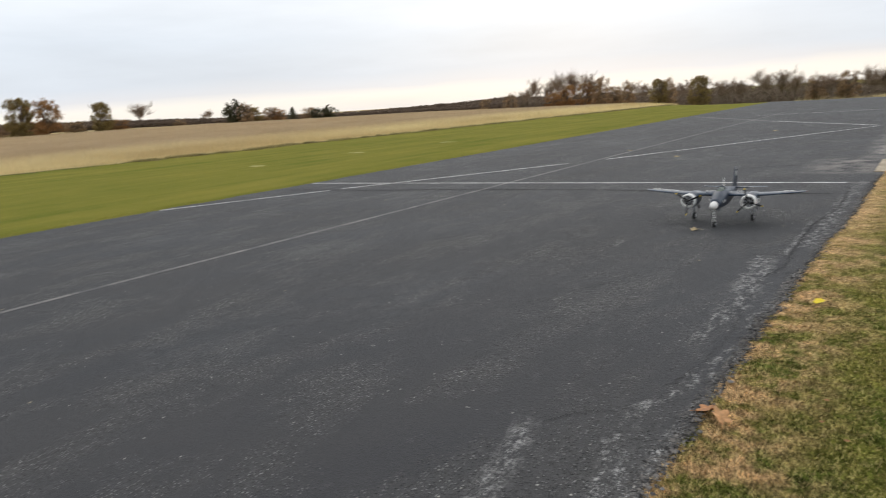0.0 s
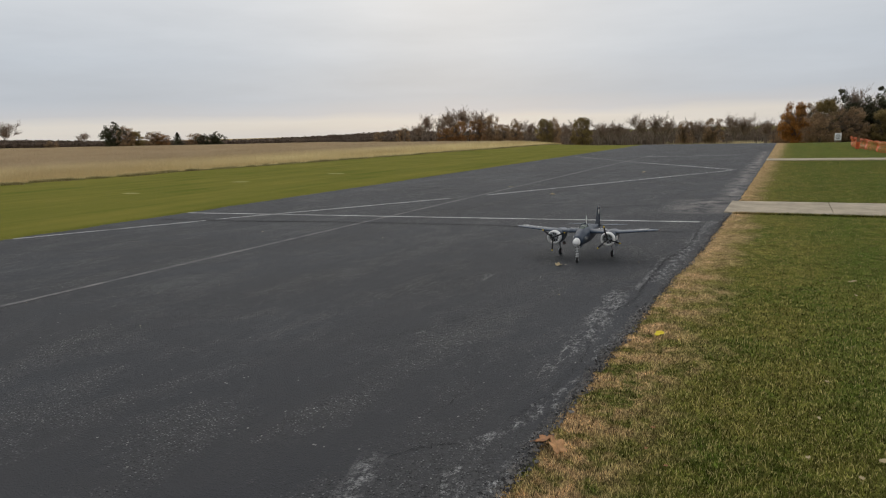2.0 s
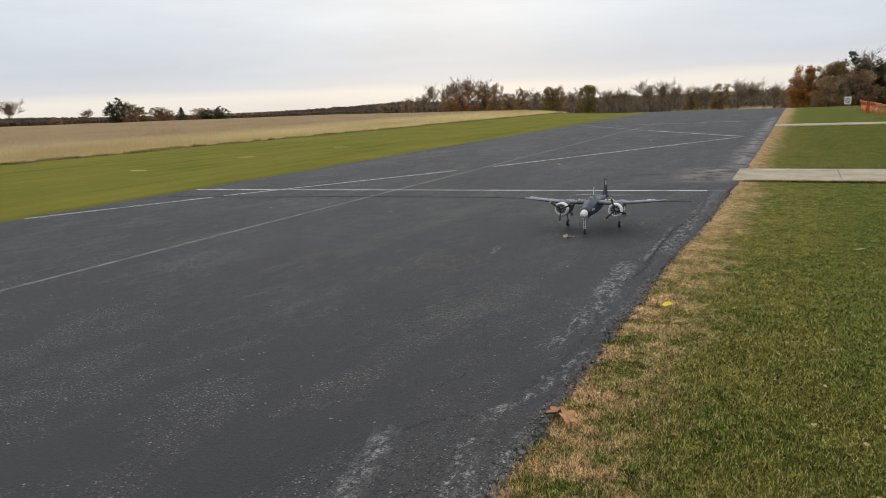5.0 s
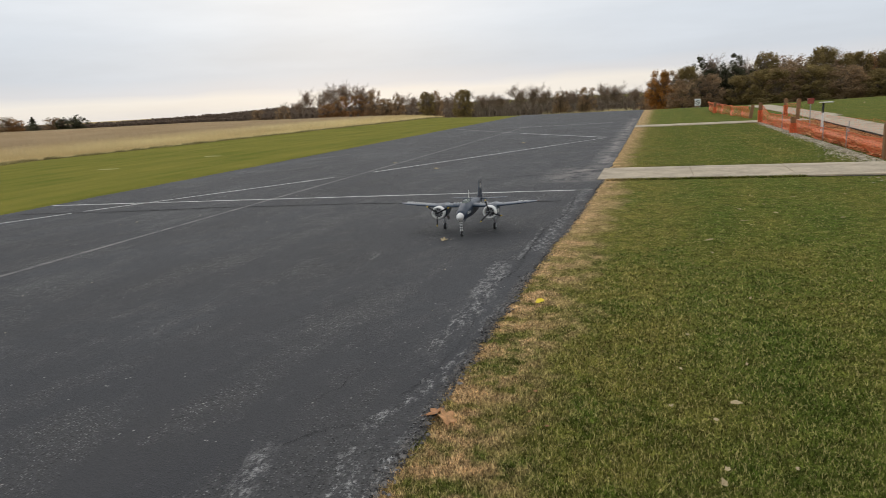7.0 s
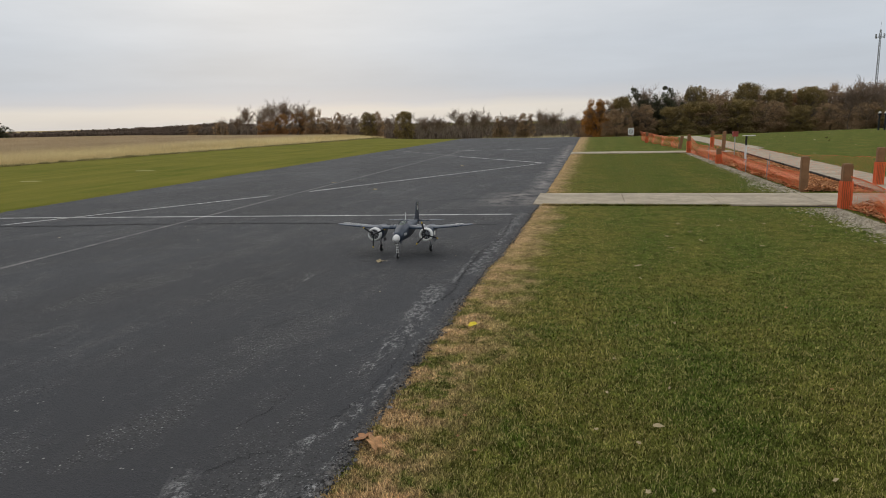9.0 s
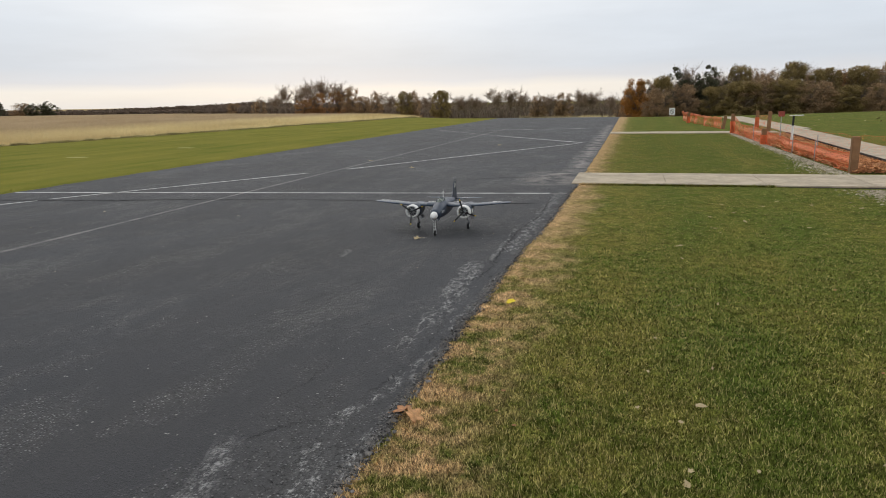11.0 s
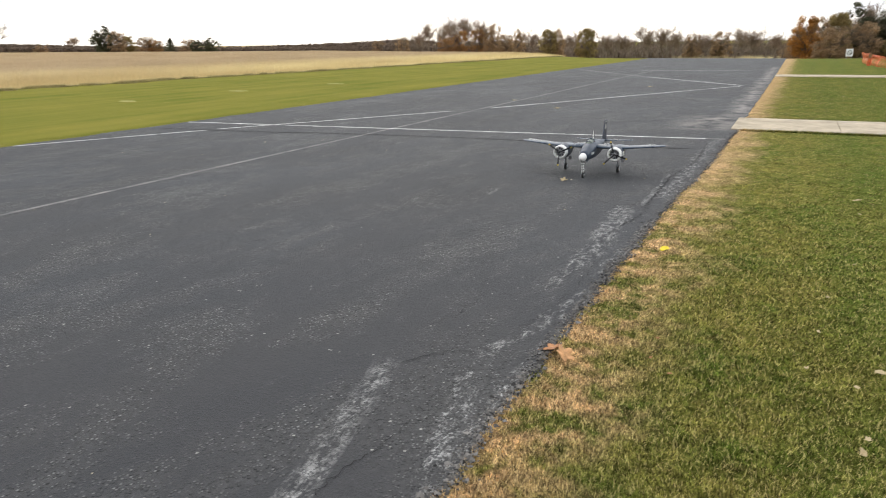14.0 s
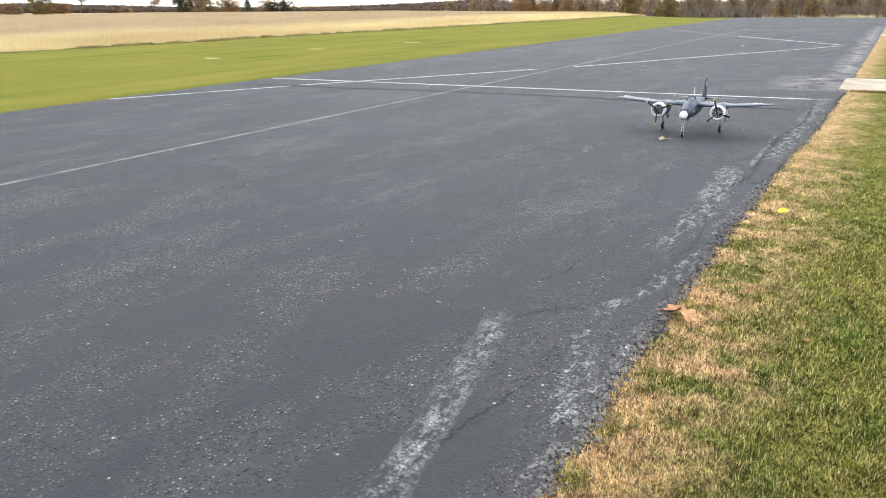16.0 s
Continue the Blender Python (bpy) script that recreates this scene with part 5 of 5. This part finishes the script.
def leaf_quads(c, size, seed, out=None):
    """Small leaf faces at the places c, turned at random or roughly square to the directions out."""
    r = np.random.default_rng(seed)
    n = len(c)
    a = r.normal(0, 1, (n, 3))
    if out is not None:
        face = out + r.normal(0, 0.45, (n, 3))
        face /= np.linalg.norm(face, axis=1)[:, None]
        a -= face * (a * face).sum(1)[:, None]
    a /= np.linalg.norm(a, axis=1)[:, None]
    b = np.cross(a, r.normal(0, 1, (n, 3)) if out is None else face)
    b /= np.linalg.norm(b, axis=1)[:, None]
    s = (size * r.uniform(0.5, 1.3, n))[:, None]
    v = np.stack([c - a * s, c - b * s * 0.7, c + a * s, c + b * s * 0.7], 1).reshape(-1, 3)
    return v, np.arange(4 * n).reshape(n, 4)


WORDS = {"bare": "bare grey-brown autumn tree with fine twigs", "olive": "dull olive-green leafy tree", "rust": "rust-brown autumn tree with thinning leaves", "orange": "orange autumn tree at the wood's edge",
         "brown": "brown half-bare autumn tree", "pine": "dark green conifer", "dark": "dark green leafy tree with an open crown"}


def tree(kind, seed):
    """A tree one unit high, with trunk and crown."""
    t = thing("tree", WORDS[kind] + (" beyond the field" if kind in ("olive", "rust", "pine") else " beyond the runway"), "tree", "trees")
    r = np.random.default_rng(seed)
    if kind == "pine":
        limbs = [(Vector((0, 0, 0)), Vector((0, 0, 0.95)), 0.02, 0.004, 0)]
        for i in range(60):
            z = 0.08 + 0.88 * i / 60
            w = 0.26 * (1 - z) ** 0.8 + 0.01
            a = i * 2.4
            limbs.append((Vector((0, 0, z)), Vector((w * math.cos(a), w * math.sin(a), z - 0.05 * w)), 0.006, 0.002, 2))
        z = r.uniform(0.05, 1.0, 1800) ** 1.15
        w = (0.28 * (1 - z) ** 0.8 + 0.012) * np.sqrt(r.uniform(0.1, 1, 1800)) * (0.8 + 0.3 * np.sin(z * 40))
        a = r.uniform(0, 2 * np.pi, 1800)
        leaves, size, mat = np.stack([w * np.cos(a), w * np.sin(a), z], -1), 0.020, M_PINE
        outward = np.stack([np.cos(a), np.sin(a), np.full(len(a), 0.5)], -1)
    else:
        limbs = branches(seed, kind)
        per, size, mat = {"bare": (1, 0.008, M_TWIG), "olive": (150, 0.0140, M_OLIVE), "rust": (105, 0.0130, M_RUST), "orange": (150, 0.0140, M_ORANGE),
                          "brown": (105, 0.0130, M_BROWN), "dark": (130, 0.0140, M_PINE)}[kind]
        # clumps fill an uneven crown that is widest below its middle
        clumps = []
        while len(clumps) < 64:
            q = r.uniform(-1, 1, 3)
            lump = 1.0 + 0.22 * math.sin(3 * math.atan2(q[1], q[0]) + seed) + 0.15 * math.sin(5 * q[2] + seed)
            if 0.25 < np.linalg.norm(q) < lump:
                w = 0.36 * (1.0 - 0.35 * max(0.0, q[2]))
                clumps.append((q[0] * w, q[1] * w, 0.53 + 0.42 * q[2]))
        for _ in range(34):
            a, q = r.uniform(0, 2 * np.pi), 0.34 * math.sqrt(r.uniform(0, 1))
            clumps.append((q * math.cos(a), q * math.sin(a), r.uniform(0.04, 0.32)))
        clumps = np.array(clumps)
        reach = np.repeat(r.uniform(0.045, 0.105, len(clumps)), per)[:, None]
        outward = r.normal(0, 1, (len(clumps) * per, 3))
        outward /= np.linalg.norm(outward, axis=1)[:, None]
        leaves = np.repeat(clumps, per, 0) + outward * reach * r.uniform(0.55, 1.12, (len(outward), 1))
        high = leaves[:, 2] > 0.02
        leaves, outward = leaves[high], outward[high]
    v, f = limb_mesh([b for b in limbs if b[4] < 2 or kind != "bare"])
    part("trunk", raw("trunk", v, f, M_BARK), M_BARK, t, "grey-brown trunk and limbs")
    if kind == "bare":
        tv, tf = limb_mesh([b for b in limbs if b[4] >= 2], 3, 0.0015)
        rt = []
        for a, b, r0, r1, lv in limbs:
            if lv == 3:
                for _ in range(2):
                    rt.append((b, b + Vector(tuple(r.normal(0, 0.03, 3))) + (b - a) * 0.9, 0.002, 0.001, 3))
        v2, f2 = limb_mesh(rt, 3, 0.0012)
        part("crown", raw("crown", np.concatenate([tv, v2]), np.concatenate([tf if tf.shape[1] == 3 else tf, f2 + len(tv)]), M_TWIG), M_TWIG, t, "bare twigs")
    else:
        lv_, lf = leaf_quads(leaves, size, seed + 5, outward)
        part("crown", raw("crown", lv_, lf, mat), mat, t, "sparse autumn leaves")
    return t


TREES = {}
for kind, seeds in {"bare": (1, 2, 3), "olive": (4, 5), "rust": (6, 7), "orange": (8,), "brown": (9, 10, 11), "pine": (12,), "dark": (13, 14)}.items():
    TREES[kind] = [tree(kind, s) for s in seeds]
used = set()

# azimuth to the right of the runway's direction, distance, slope of the top's sight line, spread, kind
STANDS = [(-67.6, 240, 0.012, 2.4, "brown"), (-65.2, 238, 0.013, 2.4, "rust"), (-62.7, 242, 0.008, 2.8, "brown"), (-59.8, 236, 0.009, 2.4, "rust"), (-55.5, 262, 0.002, 3.0, "brown"),
          (-68.5, 235, 0.040, 0.9, "olive"), (-66.0, 230, 0.041, 1.0, "olive"), (-64.3, 225, 0.043, 1.0, "rust"), (-60.8, 230, 0.031, 1.0, "olive"), (-58.4, 260, 0.0265, 1.2, "bare"), (-53.5, 270, 0.013, 1.1, "bare"),
          (-51.4, 215, 0.0250, 1.3, "dark"), (-50.6, 213, 0.019, 1.3, "brown"), (-49.9, 218, 0.013, 1.4, "olive"), (-48.6, 225, 0.012, 1.8, "brown"), (-48.0, 222, 0.009, 1.6, "rust"), (-47.0, 212, 0.0090, 2.4, "pine"), (-45.7, 222, 0.0085, 1.9, "brown"), (-45.1, 216, 0.007, 1.6, "dark"), (-44.2, 210, 0.0095, 1.6, "dark"),
          (-31.4, 300, 0.004, 1.6, "brown"), (-29.5, 260, 0.008, 1.3, "brown"), (-28.3, 250, 0.013, 1.0, "bare"), (-27.4, 245, 0.025, 0.8, "bare"), (-26.4, 250, 0.024, 0.8, "bare"), (-25.4, 235, 0.034, 0.85, "bare"),
          (-24.9, 225, 0.018, 1.0, "rust"), (-24.2, 238, 0.034, 0.8, "bare"), (-23.4, 228, 0.020, 0.9, "rust"), (-22.9, 232, 0.0285, 0.8, "bare"), (-22.3, 222, 0.024, 0.9, "brown"), (-26.0, 222, 0.010, 1.4, "rust"), (-21.3, 230, 0.011, 1.2, "brown"),
          (-20.3, 215, 0.0165, 0.8, "brown"), (-19.2, 225, 0.014, 1.0, "bare"), (-18.0, 205, 0.017, 0.9, "olive"), (-17.3, 208, 0.0165, 0.9, "brown"), (-16.3, 225, 0.012, 1.0, "bare"), (-15.0, 190, 0.0165, 0.95, "olive"),
          (-13.2, 230, 0.009, 1.1, "bare"), (-12.2, 230, 0.0095, 1.0, "bare"), (-10.4, 215, 0.0165, 0.9, "bare"), (-9.5, 220, 0.0175, 0.8, "bare"), (-8.6, 225, 0.012, 0.9, "bare"), (-7.2, 230, 0.008, 1.0, "brown"),
          (-6.2, 225, 0.009, 1.1, "bare"), (-5.2, 225, 0.009, 1.1, "brown"), (-3.8, 220, 0.0125, 0.9, "bare"), (-3.0, 225, 0.012, 0.9, "bare"), (-1.6, 235, 0.007, 1.0, "bare"), (-0.4, 240, 0.001, 1.2, "brown"),
          (0.55, 165, 0.019, 1.0, "orange"), (1.5, 172, 0.022, 0.75, "brown"), (0.1, 180, 0.016, 0.9, "brown"), (2.4, 168, 0.028, 0.8, "olive"), (3.4, 175, 0.038, 1.15, "dark"), (4.5, 178, 0.037, 0.75, "bare"), (5.6, 175, 0.039, 1.0, "dark"), (6.3, 180, 0.034, 0.7, "bare"),
          (4.0, 165, 0.020, 1.3, "brown"), (6.0, 165, 0.018, 1.3, "olive"), (7.8, 172, 0.041, 0.8, "olive"), (8.8, 178, 0.036, 0.8, "brown"), (9.9, 175, 0.031, 0.9, "brown"), (11.4, 170, 0.041, 0.85, "olive"), (12.3, 178, 0.035, 0.9, "brown"),
          (13.4, 172, 0.032, 1.0, "olive"), (14.6, 178, 0.033, 1.0, "rust"), (15.6, 172, 0.033, 1.0, "olive"), (16.9, 178, 0.035, 1.0, "brown"), (18.1, 174, 0.037, 0.95, "bare"), (19.0, 180, 0.037, 1.0, "brown"), (20.2, 175, 0.039, 1.0, "bare"),
          (21.5, 178, 0.039, 1.0, "brown"), (23.0, 175, 0.040, 1.0, "olive"), (9.0, 160, 0.016, 1.5, "brown"), (11.0, 160, 0.014, 1.5, "olive"), (13.0, 160, 0.016, 1.5, "brown"), (15.0, 160, 0.014, 1.5, "olive"), (17.0, 160, 0.016, 1.5, "brown"),
          (19.2, 160, 0.014, 1.5, "brown"), (21.0, 160, 0.015, 1.5, "olive"), (8.0, 158, 0.012, 1.6, "olive"), (2.0, 158, 0.010, 1.5, "brown")]
for i, (azm, d, slope, wide, kind) in enumerate(STANDS):
    x, y = d * math.sin(radians(azm)), d * math.cos(radians(azm))
    z = float(ground_z(x, y))
    h = 1.56 + (slope + (0.002 if azm > 0 else 0.0) + (0.006 * math.sin(7.3 * i) if azm > 0 and d <= 165 else 0.0)) * d - z
    src = TREES[kind][i % len(TREES[kind])]
    w = h * wide * (1.2 if kind == "bare" else 1.0)
    m = pose(x, y, z - 0.1, 0, 0, 53 * i)
    if src.name in used:
        k = src.scale
        copy_thing(src, m @ Matrix.Diagonal((w / k.x, w / k.y, (h + 0.1) / k.z, 1)))
    else:
        src.matrix_basis = m @ Matrix.Diagonal((w, w, h + 0.1, 1))
        used.add(src.name)

# ---- far woods: rows of crowns with gaps, closing the view behind the trees ----
r = np.random.default_rng(51)
TOPS = ([-180, -72, -62, -56, -50, -45, -40, -34, -30, -25, -20, -14, -8, -4, -1.2, 0, 2, 8, 13, 20, 40, 90, 180],
        [0.01, 0.010, 0.007, 0.003, -0.001, -0.003, -0.0025, 0.0008, 0.004, 0.003, 0.001, 0.000, -0.001, -0.001, 0.000, 0.003, 0.014, 0.026, 0.027, 0.033, 0.034, 0.02, 0.01])
allv, allo = [], []
for d0, drop, count in ((560, 0.0, 950), (500, 0.004, 700), (440, 0.008, 600), (340, 0.013, 420), (290, 0.017, 380)):
    az = np.concatenate([r.uniform(-75, 34, count), r.uniform(-75, -28, count), r.uniform(34, 285, count // 4)])
    dd = d0 + r.uniform(-25, 25, len(az))
    for a, d in zip(az, dd):
        if d0 < 400 and a < -31:
            continue
        x, y = d * math.sin(radians(a)), d * math.cos(radians(a))
        a_ = (a + 180) % 360 - 180
        z = float(ground_z(x, y))
        top = 1.56 + (np.interp(a_, *TOPS) - drop + r.normal(0, 0.0006)) * d
        h = max(3.0, top - z)
        w = min(0.62 * h, 7.0) * r.uniform(0.7, 1.3)
        n = 90
        u = r.normal(0, 1, (n, 3))
        u /= np.linalg.norm(u, axis=1)[:, None]
        rad = r.uniform(0.4, 1.0, n)[:, None] ** 0.5
        c = u * rad * (w * 0.6, w * 0.6, h * 0.52)
        allv.append(c + (x, y, z + h * 0.48))
        allo.append(u)
c = np.concatenate(allv)
wv, wf = leaf_quads(c, 0.72, 52, np.concatenate(allo))
M_WOODS = leaf_material("far_autumn_woods", (0.150, 0.112, 0.086), (0.215, 0.160, 0.120), 0.2, thin=0.5)
tagged(new("far_woods", raw("far_woods", wv, wf, M_WOODS)), "distant grey-brown autumn woods along the horizon", "woods", kind="stuff")

# slim trunks standing among the far crowns
az = np.concatenate([r.uniform(-30, 1, 420), r.uniform(1, 24, 260)])
d = np.where(az < 0.5, r.uniform(235, 285, len(az)), r.uniform(182, 230, len(az)))
trunks = []
for a, q in zip(az, d):
    x, y = q * math.sin(radians(a)), q * math.cos(radians(a))
    z = float(ground_z(x, y))
    h = (1.56 + (np.interp(a, *TOPS) + r.uniform(-0.012, 0.004)) * q - z) * 0.98
    p0, p1 = Vector((x, y, z)), Vector((x + r.normal(0, 0.5), y, z + h))
    mid = p0.lerp(p1, 0.5) + Vector((r.normal(0, 0.25), 0, 0))
    trunks += [(p0, mid, 0.16, 0.11, 2), (mid, p1, 0.11, 0.03, 2)]
    for _ in range(5):
        b0 = mid.lerp(p1, r.uniform(0, 0.8))
        trunks.append((b0, b0 + Vector((r.normal(0, 1.2), r.normal(0, 1.2), r.uniform(0.8, 2.4))), 0.05, 0.02, 2))
tv, tf = limb_mesh(trunks, 3)
tagged(new("wood_trunks", raw("wood_trunks", tv, tf, M_BARK)), "slim grey-brown trunks standing in the far woods", "trunks", kind="stuff")
